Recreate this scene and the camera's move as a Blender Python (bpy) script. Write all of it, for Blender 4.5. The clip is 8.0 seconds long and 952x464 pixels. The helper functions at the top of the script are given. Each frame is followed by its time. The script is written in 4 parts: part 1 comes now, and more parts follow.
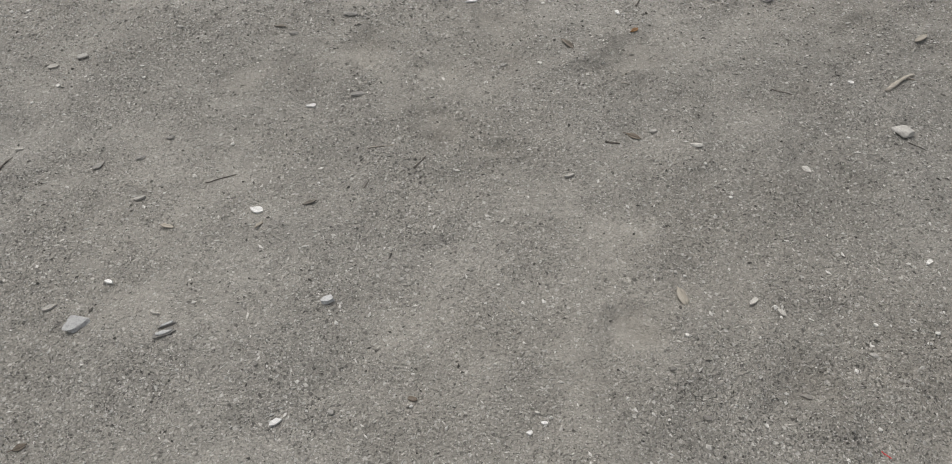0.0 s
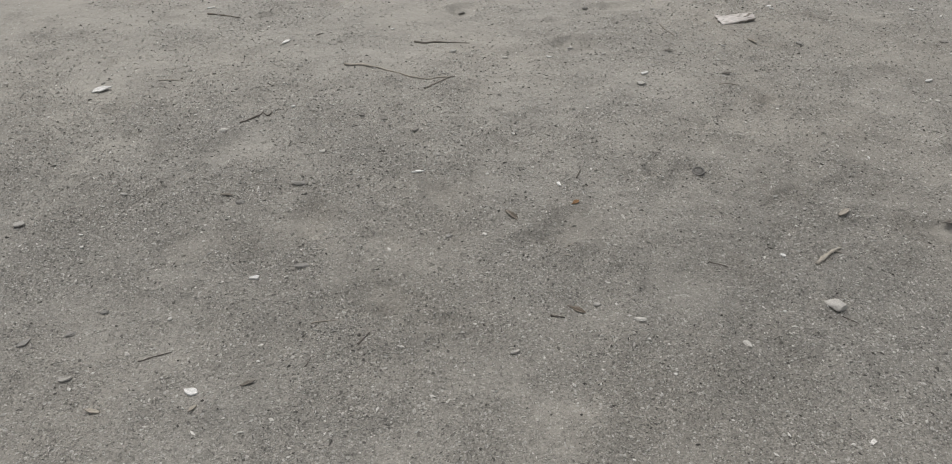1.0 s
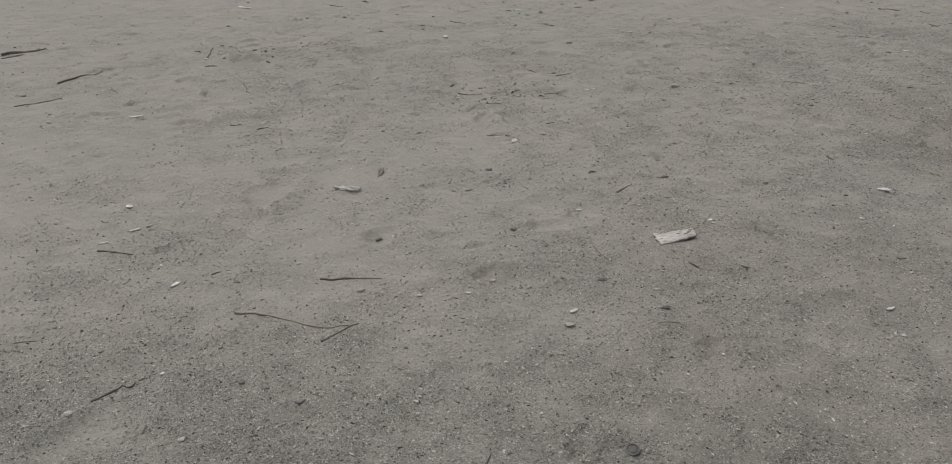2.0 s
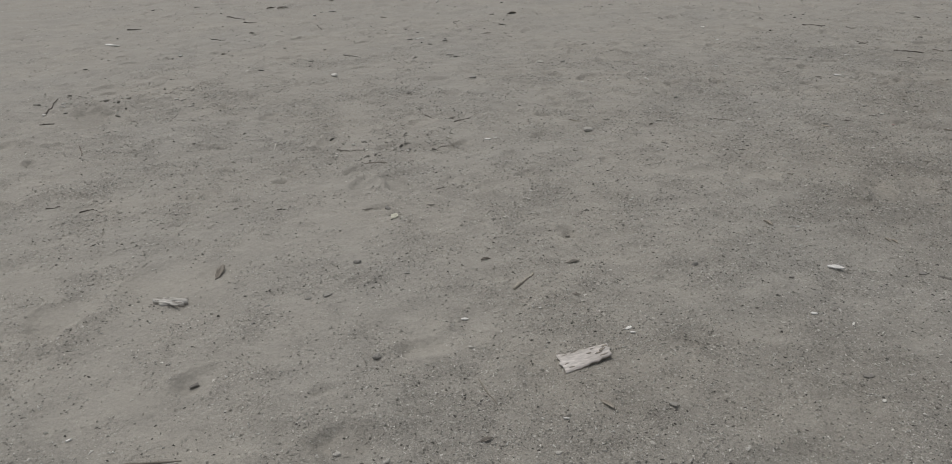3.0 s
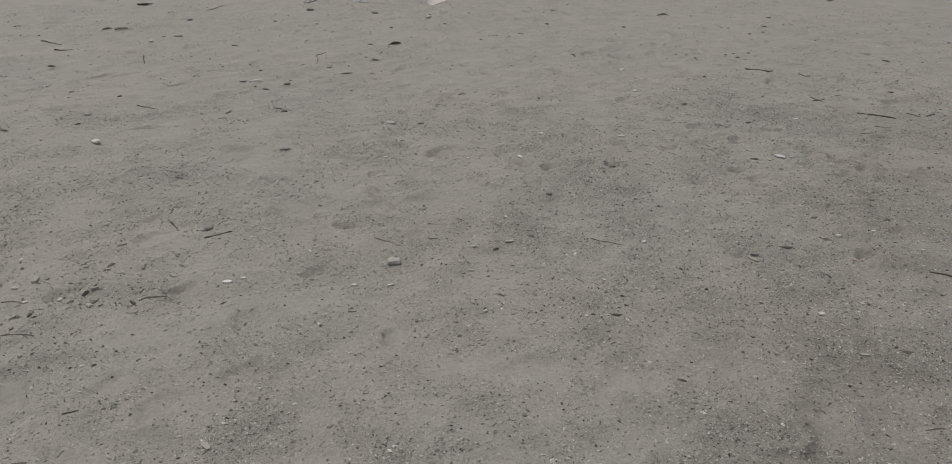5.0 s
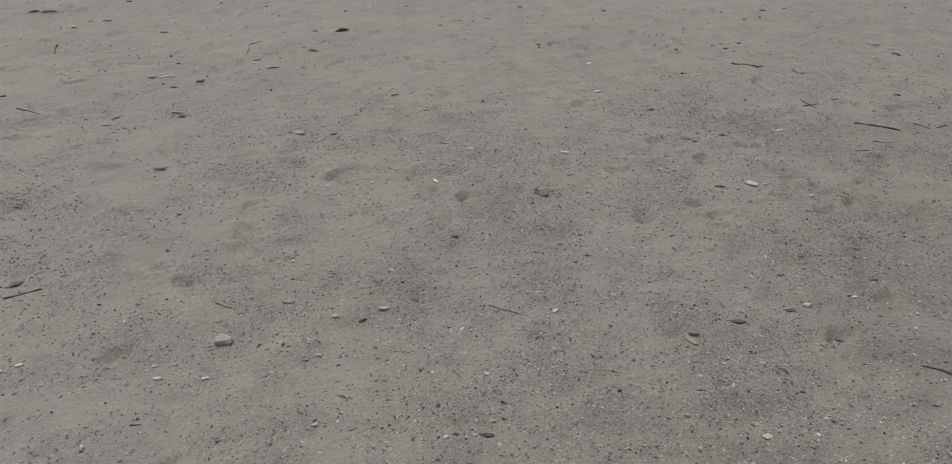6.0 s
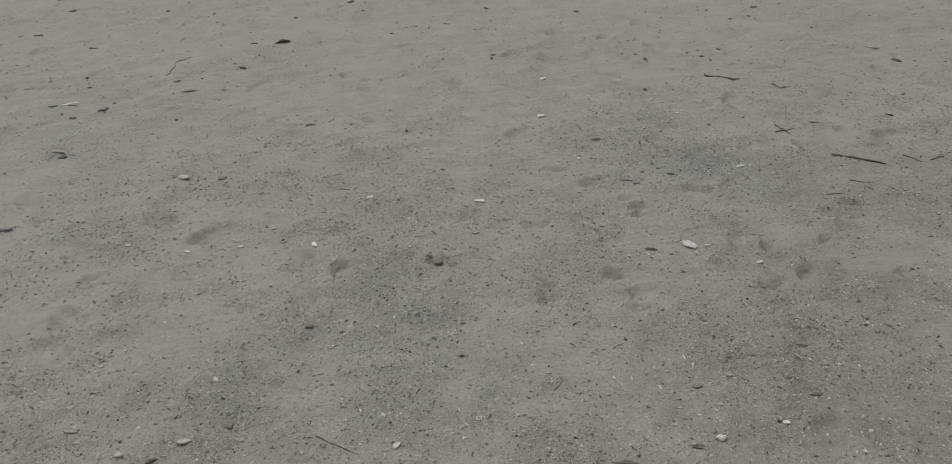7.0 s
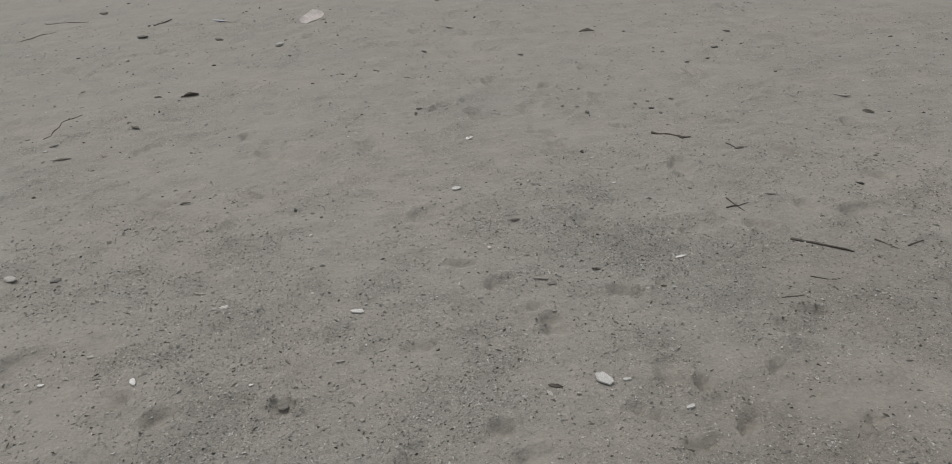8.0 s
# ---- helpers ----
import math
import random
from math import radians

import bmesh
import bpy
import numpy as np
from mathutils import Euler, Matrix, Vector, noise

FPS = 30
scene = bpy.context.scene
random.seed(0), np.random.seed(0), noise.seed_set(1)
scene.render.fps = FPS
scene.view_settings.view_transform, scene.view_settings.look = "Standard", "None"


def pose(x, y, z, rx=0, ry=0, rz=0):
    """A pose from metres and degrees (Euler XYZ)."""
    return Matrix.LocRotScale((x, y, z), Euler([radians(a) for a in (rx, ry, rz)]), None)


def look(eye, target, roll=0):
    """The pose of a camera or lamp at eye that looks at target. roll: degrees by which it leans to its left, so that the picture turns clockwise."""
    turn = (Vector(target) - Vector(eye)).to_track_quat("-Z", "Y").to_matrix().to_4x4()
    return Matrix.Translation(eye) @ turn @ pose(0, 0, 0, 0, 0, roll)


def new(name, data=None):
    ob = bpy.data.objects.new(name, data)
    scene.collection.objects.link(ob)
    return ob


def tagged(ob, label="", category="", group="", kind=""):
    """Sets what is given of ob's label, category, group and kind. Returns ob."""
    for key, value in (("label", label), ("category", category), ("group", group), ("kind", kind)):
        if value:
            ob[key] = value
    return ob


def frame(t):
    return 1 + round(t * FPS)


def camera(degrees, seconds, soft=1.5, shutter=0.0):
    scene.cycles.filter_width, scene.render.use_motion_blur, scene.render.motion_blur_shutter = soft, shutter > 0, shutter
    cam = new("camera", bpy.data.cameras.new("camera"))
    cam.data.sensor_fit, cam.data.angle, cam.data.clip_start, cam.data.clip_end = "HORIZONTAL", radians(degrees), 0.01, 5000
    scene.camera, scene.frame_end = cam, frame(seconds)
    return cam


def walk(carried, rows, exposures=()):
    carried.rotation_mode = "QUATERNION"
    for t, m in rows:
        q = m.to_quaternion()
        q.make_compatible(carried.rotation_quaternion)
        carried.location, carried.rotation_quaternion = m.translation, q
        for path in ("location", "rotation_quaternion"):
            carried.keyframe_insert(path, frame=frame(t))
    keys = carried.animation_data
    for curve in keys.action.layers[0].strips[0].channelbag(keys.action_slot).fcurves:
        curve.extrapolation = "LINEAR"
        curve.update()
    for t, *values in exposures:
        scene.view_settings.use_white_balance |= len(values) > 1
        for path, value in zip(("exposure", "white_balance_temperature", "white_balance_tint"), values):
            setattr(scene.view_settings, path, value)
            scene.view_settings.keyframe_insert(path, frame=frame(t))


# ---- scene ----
cam = camera(64.4, 8.0, soft=0.9)
PATH = [
    (0, (0.219, 0.097, 1.287), (0.147, 1.433, -0.2), -3),
    (0.3, (0.214, 0.101, 1.297), (0.088, 1.427, -0.195), -3.7),
    (0.5, (0.213, 0.101, 1.291), (0.072, 1.44, -0.188), -4.4),
    (0.7, (0.229, 0.105, 1.311), (0.1, 1.467, -0.148), -4),
    (1, (0.227, 0.174, 1.352), (0.297, 1.75, 0.124), 0.7),
    (1.2, (0.25, 0.234, 1.384), (0.354, 1.931, 0.33), 0.3),
    (1.5, (0.373, 0.344, 1.411), (0.451, 2.131, 0.517), 1.4),
    (1.7, (0.445, 0.444, 1.438), (0.529, 2.232, 0.546), 0.5),
    (2.8, (0.782, 1.359, 1.441), (1, 3.164, 0.609), -2.3),
    (3, (0.902, 1.49, 1.449), (1.177, 3.275, 0.592), -1.6),
    (3.2, (0.996, 1.672, 1.451), (1.373, 3.445, 0.605), -1),
    (3.5, (1.151, 1.953, 1.429), (1.57, 3.73, 0.612), -1.3),
    (3.8, (1.314, 2.209, 1.437), (1.776, 3.961, 0.589), -2),
    (4, (1.484, 2.357, 1.41), (1.859, 4.159, 0.627), -2.1),
    (4.2, (1.615, 2.51, 1.434), (1.973, 4.272, 0.558), -0.5),
    (4.5, (1.799, 2.706, 1.43), (2.146, 4.467, 0.549), -0.6),
    (4.7, (1.903, 2.867, 1.418), (2.267, 4.648, 0.585), -0.2),
    (5.8, (2.609, 3.613, 1.398), (2.902, 5.345, 0.44), -0.2),
    (6, (2.724, 3.753, 1.382), (3.023, 5.504, 0.462), -0.3),
    (6.2, (2.843, 3.894, 1.404), (3.11, 5.644, 0.474), -1.5),
    (6.5, (3.014, 4.065, 1.401), (3.291, 5.801, 0.446), -2.2),
    (6.8, (3.226, 4.223, 1.395), (3.474, 5.98, 0.472), -1.8),
    (7, (3.379, 4.3, 1.421), (3.597, 6.042, 0.463), -2.2),
    (7.2, (3.492, 4.435, 1.4), (3.736, 6.167, 0.431), -1.8),
    (7.5, (3.628, 4.61, 1.386), (3.906, 6.379, 0.496), 0),
    (7.8, (3.759, 4.812, 1.415), (4.062, 6.566, 0.503), -1.1),
    (8, (3.869, 4.911, 1.404), (4.116, 6.677, 0.498), -2.8),
]
# the clip starts a little brighter
EXPOSURES = [(0.0, 0.37), (0.7, 0.36), (1.0, 0.26), (1.5, 0.02), (3.0, -0.14), (8.0, -0.17)]
walk(cam, [(t, look(eye, target, roll)) for t, eye, target, roll in PATH], EXPOSURES)

# ---- world and light: an even overcast sky, brightest ahead and to the left ----
world = bpy.data.worlds.new("sky")
scene.world = world
world.use_nodes = True
wn = world.node_tree
sky = wn.nodes.new("ShaderNodeTexSky")
sky.sky_type, sky.sun_disc = "NISHITA", False
sky.sun_elevation, sky.sun_rotation = radians(67), radians(-31)
sky.air_density, sky.dust_density, sky.ozone_density = 1.0, 4.0, 1.0
clouded = wn.nodes.new("ShaderNodeHueSaturation")
clouded.inputs["Saturation"].default_value = 0.3
wn.links.new(sky.outputs["Color"], clouded.inputs["Color"])
wn.links.new(clouded.outputs["Color"], wn.nodes["Background"].inputs["Color"])
wn.nodes["Background"].inputs["Strength"].default_value = 0.1005
sun = new("sun", bpy.data.lights.new("sun", "SUN"))
sun.data.energy, sun.data.angle, sun.data.color = 1.05, radians(32), (1.0, 0.965, 0.91)
sun.matrix_world = look((-2.4, 4.0, 11.0), (0, 0, 0))


# ---- materials ----
def material(name, rough=0.9, spec=0.3):
    m = bpy.data.materials.new(name)
    m.use_nodes = True
    b = m.node_tree.nodes["Principled BSDF"]
    b.inputs["Roughness"].default_value = rough
    b.inputs["Specular IOR Level"].default_value = spec
    return m, m.node_tree.nodes, m.node_tree.links, b


def noise_node(nt, links, coord, scale, detail=3.0, rough=0.55):
    n = nt.new("ShaderNodeTexNoise")
    n.inputs["Scale"].default_value, n.inputs["Detail"].default_value, n.inputs["Roughness"].default_value = scale, detail, rough
    links.new(coord, n.inputs["Vector"])
    return n.outputs["Fac"]


def ramp(nt, links, fac, stops):
    r = nt.new("ShaderNodeValToRGB")
    while len(r.color_ramp.elements) < len(stops):
        r.color_ramp.elements.new(0.5)
    for e, (p, c) in zip(r.color_ramp.elements, stops):
        e.position = p
        e.color = (*c, 1) if len(c) == 3 else c
    links.new(fac, r.inputs["Fac"])
    return r.outputs["Color"]


def grey(v):
    return (v, v, v)


def mixed(nt, links, fac, a, b, kind="MIX"):
    x = nt.new("ShaderNodeMix")
    x.data_type, x.blend_type = "RGBA", kind
    for value, i in ((fac, 0), (a, 6), (b, 7)):
        if isinstance(value, (int, float)):
            x.inputs[i].default_value = value
        elif isinstance(value, tuple):
            x.inputs[i].default_value = (*value, 1)
        else:
            links.new(value, x.inputs[i])
    return x.outputs[2]


def calc(nt, links, op, a, b=0.0):
    x = nt.new("ShaderNodeMath")
    x.operation = op
    for i, value in enumerate((a, b)):
        if isinstance(value, (int, float)):
            x.inputs[i].default_value = value
        else:
            links.new(value, x.inputs[i])
    return x.outputs[0]


def bumped(nt, links, b, heights):
    """Chains bumps: (height, strength, distance)."""
    last = None
    for h, strength, distance in heights:
        n = nt.new("ShaderNodeBump")
        n.inputs["Strength"].default_value, n.inputs["Distance"].default_value = strength, distance
        links.new(h, n.inputs["Height"])
        if last is not None:
            links.new(last, n.inputs["Normal"])
        last = n.outputs["Normal"]
    links.new(last, b.inputs["Normal"])


def cells(nt, links, coord, scale, feature="F1", out="Distance"):
    v = nt.new("ShaderNodeTexVoronoi")
    v.feature = feature
    v.inputs["Scale"].default_value = scale
    links.new(coord, v.inputs["Vector"])
    return v.outputs[out]


def sand_material():
    m, nt, links, b = material("sand", 0.8, 0.45)
    p = nt.new("ShaderNodeNewGeometry").outputs["Position"]
    broad = noise_node(nt, links, p, 0.9, 4, 0.6)
    patch = noise_node(nt, links, p, 5.0, 5, 0.62)
    grit = noise_node(nt, links, p, 70, 4, 0.7)
    grain = noise_node(nt, links, p, 330, 3, 0.7)
    jitter = nt.new("ShaderNodeTexNoise")
    jitter.inputs["Scale"].default_value = 190
    links.new(p, jitter.inputs["Vector"])
    pushed = nt.new("ShaderNodeVectorMath")
    pushed.operation = "MULTIPLY_ADD"
    links.new(jitter.outputs["Color"], pushed.inputs[0])
    pushed.inputs[1].default_value = (0.009, 0.009, 0.009)
    links.new(p, pushed.inputs[2])
    q = pushed.outputs["Vector"]
    colour = mixed(nt, links, ramp(nt, links, broad, [(0.3, grey(0.0)), (0.7, grey(1.0))]), SAND_GREY, SAND_WARM)
    loose = nt.new("ShaderNodeAttribute")
    loose.attribute_name = "loose"
    loose = loose.outputs["Fac"]
    gravel = nt.new("ShaderNodeAttribute")
    gravel.attribute_name = "gravel"
    gravel = gravel.outputs["Fac"]
    tone = mixed(nt, links, loose, ramp(nt, links, grit, [(0.3, grey(0.9)), (0.7, grey(1.1))]), ramp(nt, links, grit, [(0.32, grey(0.84)), (0.68, grey(1.16))]))
    tone = mixed(nt, links, 1.0, ramp(nt, links, patch, [(0.25, grey(0.9)), (0.75, grey(1.09))]), tone, "MULTIPLY")
    fleck = mixed(nt, links, loose, ramp(nt, links, grain, [(0.3, grey(0.9)), (0.7, grey(1.1))]), ramp(nt, links, grain, [(0.34, grey(0.8)), (0.66, grey(1.2))]))
    tone = mixed(nt, links, 1.0, tone, fleck, "MULTIPLY")
    colour = mixed(nt, links, 1.0, colour, tone, "MULTIPLY")
    # single dark and pale grains of three sizes, irregular in outline
    near, fine = cells(nt, links, q, 175), cells(nt, links, q, 270)
    for size, dist, few, many in ((270, fine, 0.16, 0.79), (175, near, 0.11, 0.85), (95, cells(nt, links, q, 95), 0.05, 0.93)):
        pick = nt.new("ShaderNodeSeparateColor")
        links.new(cells(nt, links, q, size, out="Color"), pick.inputs["Color"])
        close = ramp(nt, links, dist, [(0.34, grey(1.0)), (0.46, grey(0.0))])
        share = calc(nt, links, "MULTIPLY", close, calc(nt, links, "MULTIPLY", gravel, 0.95) if size > 100 else loose)
        dark = calc(nt, links, "MULTIPLY", share, calc(nt, links, "LESS_THAN", pick.outputs["Red"], few))
        pale = calc(nt, links, "MULTIPLY", share, calc(nt, links, "GREATER_THAN", pick.outputs["Red"], many))
        # besides real dark grains, this colour paints shaded pits beneath grains
        colour = mixed(nt, links, calc(nt, links, "MULTIPLY", dark, 0.8), colour, (0.085, 0.08, 0.072))
        colour = mixed(nt, links, calc(nt, links, "MULTIPLY", pale, 0.85), colour, (0.56, 0.54, 0.5))
    # damp stains, with hollow shade and lens vignetting painted in as darker sand
    damp_shade = nt.new("ShaderNodeAttribute")
    damp_shade.attribute_name = "damp_shade"
    darkening = calc(nt, links, "MULTIPLY", damp_shade.outputs["Fac"], ramp(nt, links, noise_node(nt, links, p, 9, 5, 0.65), [(0.3, grey(0.25)), (0.62, grey(1.0))]))
    colour = mixed(nt, links, darkening, colour, mixed(nt, links, 1.0, colour, (0.6, 0.58, 0.555), "MULTIPLY"))
    links.new(colour, b.inputs["Base Color"])
    bumped(nt, links, b, [(noise_node(nt, links, p, 24, 4, 0.55), 1.0, 0.010), (calc(nt, links, "MULTIPLY", grit, gravel), 1.0, 0.006), (calc(nt, links, "MULTIPLY", near, gravel), 0.9, 0.005), (calc(nt, links, "MULTIPLY", fine, gravel), 0.9, 0.0035), (grain, 0.4, 0.001)])
    return m


def crumb_material(name, dark_share, pale_share, dark=0.07, mid=0.25):
    """Loose grit: mostly the sand's own colour, with some dark and some pale bits that also paint shaded and lit crumb
    sides.
    """
    m, nt, links, b = material(name, 0.92, 0.25)
    g = nt.new("ShaderNodeNewGeometry")
    pick = g.outputs["Random Per Island"]
    body = ramp(nt, links, pick, [(0.0, (dark, dark * 0.95, dark * 0.85)), (dark_share, (2 * dark, 1.9 * dark, 1.7 * dark)), (dark_share + 0.02, (mid, mid * 0.956, mid * 0.855)),
                                  (1 - pale_share - 0.02, (0.42, 0.4, 0.358)), (1 - pale_share, (0.5, 0.48, 0.44)), (1.0, (0.68, 0.66, 0.62))])
    fine = noise_node(nt, links, g.outputs["Position"], 260, 3)
    links.new(mixed(nt, links, 1.0, body, ramp(nt, links, fine, [(0.3, grey(0.75)), (0.7, grey(1.2))]), "MULTIPLY"), b.inputs["Base Color"])
    bumped(nt, links, b, [(fine, 0.4, 0.002)])
    return m


def thing_material(name, low, high, scale=90.0, rough=0.85, spec=0.3, streak=None, dust=0.35):
    """A surface between two tones, mottled at two scales, dusted with sand."""
    m, nt, links, b = material(name, rough, spec)
    tc = nt.new("ShaderNodeTexCoord")
    mp = nt.new("ShaderNodeMapping")
    links.new(tc.outputs["Object"], mp.inputs["Vector"])
    mp.inputs["Scale"].default_value = streak or (1, 1, 1)
    p = mp.outputs["Vector"]
    info = nt.new("ShaderNodeObjectInfo")
    shift = nt.new("ShaderNodeCombineXYZ")
    links.new(calc(nt, links, "MULTIPLY", info.outputs["Random"], 37.0), shift.inputs["X"])
    links.new(shift.outputs["Vector"], mp.inputs["Location"])
    coarse, fine = noise_node(nt, links, p, scale * 0.4, 4, 0.6), noise_node(nt, links, p, scale * 3, 3, 0.65)
    colour = mixed(nt, links, ramp(nt, links, coarse, [(0.3, grey(0.0)), (0.7, grey(1.0))]), low, high)
    colour = mixed(nt, links, 1.0, colour, ramp(nt, links, fine, [(0.3, grey(0.72)), (0.7, grey(1.22))]), "MULTIPLY")
    own = nt.new("ShaderNodeMapRange")
    own.inputs["To Min"].default_value, own.inputs["To Max"].default_value = 0.82, 1.16
    links.new(info.outputs["Random"], own.inputs["Value"])
    colour = mixed(nt, links, 1.0, colour, own.outputs["Result"], "MULTIPLY")
    dusty = ramp(nt, links, noise_node(nt, links, p, scale * 0.9, 5, 0.7), [(0.52, grey(0.0)), (0.66, grey(dust))])
    links.new(mixed(nt, links, dusty, colour, (0.3, 0.28, 0.25)), b.inputs["Base Color"])
    bumped(nt, links, b, [(coarse, 0.5, 0.004), (fine, 0.4, 0.0012)])
    return m


SAND_GREY, SAND_WARM = (0.306, 0.293, 0.261), (0.331, 0.311, 0.27)
SAND = sand_material()
GRIT = crumb_material("grit", 0.12, 0.26)
GRAVEL = crumb_material("gravel_bits", 0.15, 0.4, 0.095, 0.31)
LITTER = crumb_material("litter", 0.8, 0.06)
PALE_BITS = crumb_material("pale_bits", 0.02, 0.7)
CLODS = crumb_material("clods", 0.05, 0.25, 0.09, 0.29)
STONE = {
    "W": thing_material("white_stone", (0.56, 0.54, 0.5), (0.7, 0.68, 0.64), dust=0.25),
    "P": thing_material("pale_stone", (0.4, 0.385, 0.35), (0.5, 0.48, 0.44), dust=0.3),
    "F": thing_material("flat_grey_stone", (0.43, 0.43, 0.42), (0.5, 0.5, 0.487), dust=0.1),
    "G": thing_material("grey_stone", (0.23, 0.222, 0.203), (0.31, 0.298, 0.273), dust=0.35),
    # dark stones; on sand-toned clods this tone paints their shadow
    "D": thing_material("dark_stone", (0.165, 0.156, 0.142), (0.25, 0.236, 0.212), dust=0.4),
    "B": thing_material("brown_stone", (0.12, 0.095, 0.07), (0.2, 0.165, 0.13), dust=0.3),
    "K": thing_material("pink_stone", (0.38, 0.26, 0.24), (0.45, 0.33, 0.31), dust=0.3),
}
WOOD = {
    "P": thing_material("weathered_wood", (0.3, 0.27, 0.22), (0.42, 0.385, 0.33), 60, streak=(0.15, 1, 1)),
    "G": thing_material("grey_wood", (0.16, 0.145, 0.12), (0.27, 0.245, 0.21), 60, streak=(0.15, 1, 1)),
    "B": thing_material("brown_wood", (0.15, 0.13, 0.105), (0.28, 0.248, 0.205), 60, streak=(0.15, 1, 1)),
    "D": thing_material("dark_wood", (0.088, 0.079, 0.068), (0.175, 0.156, 0.133), 60, streak=(0.15, 1, 1), dust=0.25),
    "W": thing_material("bleached_wood", (0.44, 0.42, 0.38), (0.63, 0.61, 0.57), 60, streak=(0.15, 1, 1)),
}
CHIP = {
    "W": thing_material("white_chip", (0.66, 0.645, 0.61), (0.78, 0.77, 0.74), 110, 0.7, dust=0.25),
    "P": thing_material("dull_chip", (0.38, 0.36, 0.32), (0.48, 0.46, 0.42), 110, 0.8, dust=0.3),
    "S": thing_material("blue_grey_strip", (0.4, 0.42, 0.46), (0.52, 0.54, 0.58), 110, 0.6, dust=0.2),
    "C": thing_material("faded_card", (0.66, 0.6, 0.55), (0.78, 0.73, 0.69), 30, 0.85, dust=0.25),
}
LEAF = {
    "D": thing_material("dark_leaf", (0.15, 0.137, 0.118), (0.24, 0.22, 0.19), 120, 0.75, dust=0.3),
    "B": thing_material("brown_leaf", (0.13, 0.105, 0.08), (0.2, 0.17, 0.135), 120, 0.75, dust=0.3),
    "O": thing_material("orange_leaf", (0.2, 0.11, 0.05), (0.3, 0.17, 0.08), 120, 0.75, dust=0.2),
    "Y": thing_material("yellow_leaf", (0.58, 0.56, 0.46), (0.7, 0.68, 0.58), 120, 0.75, dust=0.2),
}
PAINTED = thing_material("white_paint", (0.49, 0.455, 0.42), (0.61, 0.575, 0.54), 40, 0.8, streak=(0.3, 1, 1), dust=0.3)
RAW_EDGE = thing_material("broken_board_edge", (0.24, 0.215, 0.18), (0.36, 0.33, 0.28), 60, 0.9, streak=(0.15, 1, 1), dust=0.3)
METAL = thing_material("dull_metal", (0.12, 0.118, 0.11), (0.21, 0.2, 0.18), 90, 0.65, 0.4, dust=0.4)
RED = thing_material("red_thread", (0.45, 0.06, 0.06), (0.55, 0.1, 0.1), 90, 0.8, dust=0.1)

# ---- the ground ----
# shallow hollows and prints: x, y, half width, depth
HOLLOWS = [
    (4.67, 7.08, 0.043, 0.018), (4.36, 7.03, 0.038, 0.015), (4.40, 6.95, 0.036, 0.015), (5.11, 6.75, 0.041, 0.018),
    (4.66, 6.61, 0.059, 0.020), (4.73, 6.52, 0.041, 0.020), (4.51, 6.46, 0.027, 0.015), (4.55, 6.42, 0.027, 0.015),
    (4.13, 6.46, 0.034, 0.018), (4.62, 6.29, 0.033, 0.020), (4.77, 6.34, 0.029, 0.018), (5.00, 6.57, 0.038, 0.014),
    (3.95, 6.90, 0.044, 0.016), (3.03, 6.83, 0.046, 0.016), (3.20, 6.71, 0.047, 0.018), (4.14, 7.40, 0.042, 0.013),
    (5.38, 7.43, 0.051, 0.016), (6.10, 7.76, 0.050, 0.014), (5.32, 8.11, 0.074, 0.014), (4.79, 8.71, 0.075, 0.014),
    (4.83, 8.54, 0.066, 0.014), (5.65, 7.55, 0.054, 0.014), (4.84, 7.10, 0.024, 0.012), (4.15, 6.26, 0.040, 0.014),
]
HOLLOWS += [
    (4.19, 6.35, 0.037, 0.012), (4.18, 5.49, 0.045, 0.016), (4.45, 5.65, 0.033, 0.014), (2.26, 6.53, 0.043, 0.012),
    (2.52, 6.80, 0.050, 0.012), (2.29, 6.82, 0.039, 0.012), (2.18, 7.03, 0.053, 0.012), (1.80, 7.57, 0.065, 0.012),
    (0.89, 5.22, 0.079, 0.016), (1.02, 7.03, 0.072, 0.012), (1.26, 6.46, 0.051, 0.012), (0.31, 6.63, 0.064, 0.012),
    (1.50, 5.74, 0.047, 0.014), (1.50, 4.99, 0.057, 0.014), (3.20, 4.46, 0.041, 0.014), (2.21, 5.25, 0.039, 0.012),
    (1.74, 5.12, 0.060, 0.012), (1.76, 4.40, 0.039, 0.016), (2.56, 4.22, 0.031, 0.016), (2.25, 6.61, 0.040, 0.014),
    (1.53, 7.37, 0.080, 0.012), (2.11, 7.09, 0.060, 0.010), (2.93, 7.14, 0.060, 0.010), (1.86, 6.46, 0.100, 0.015),
]
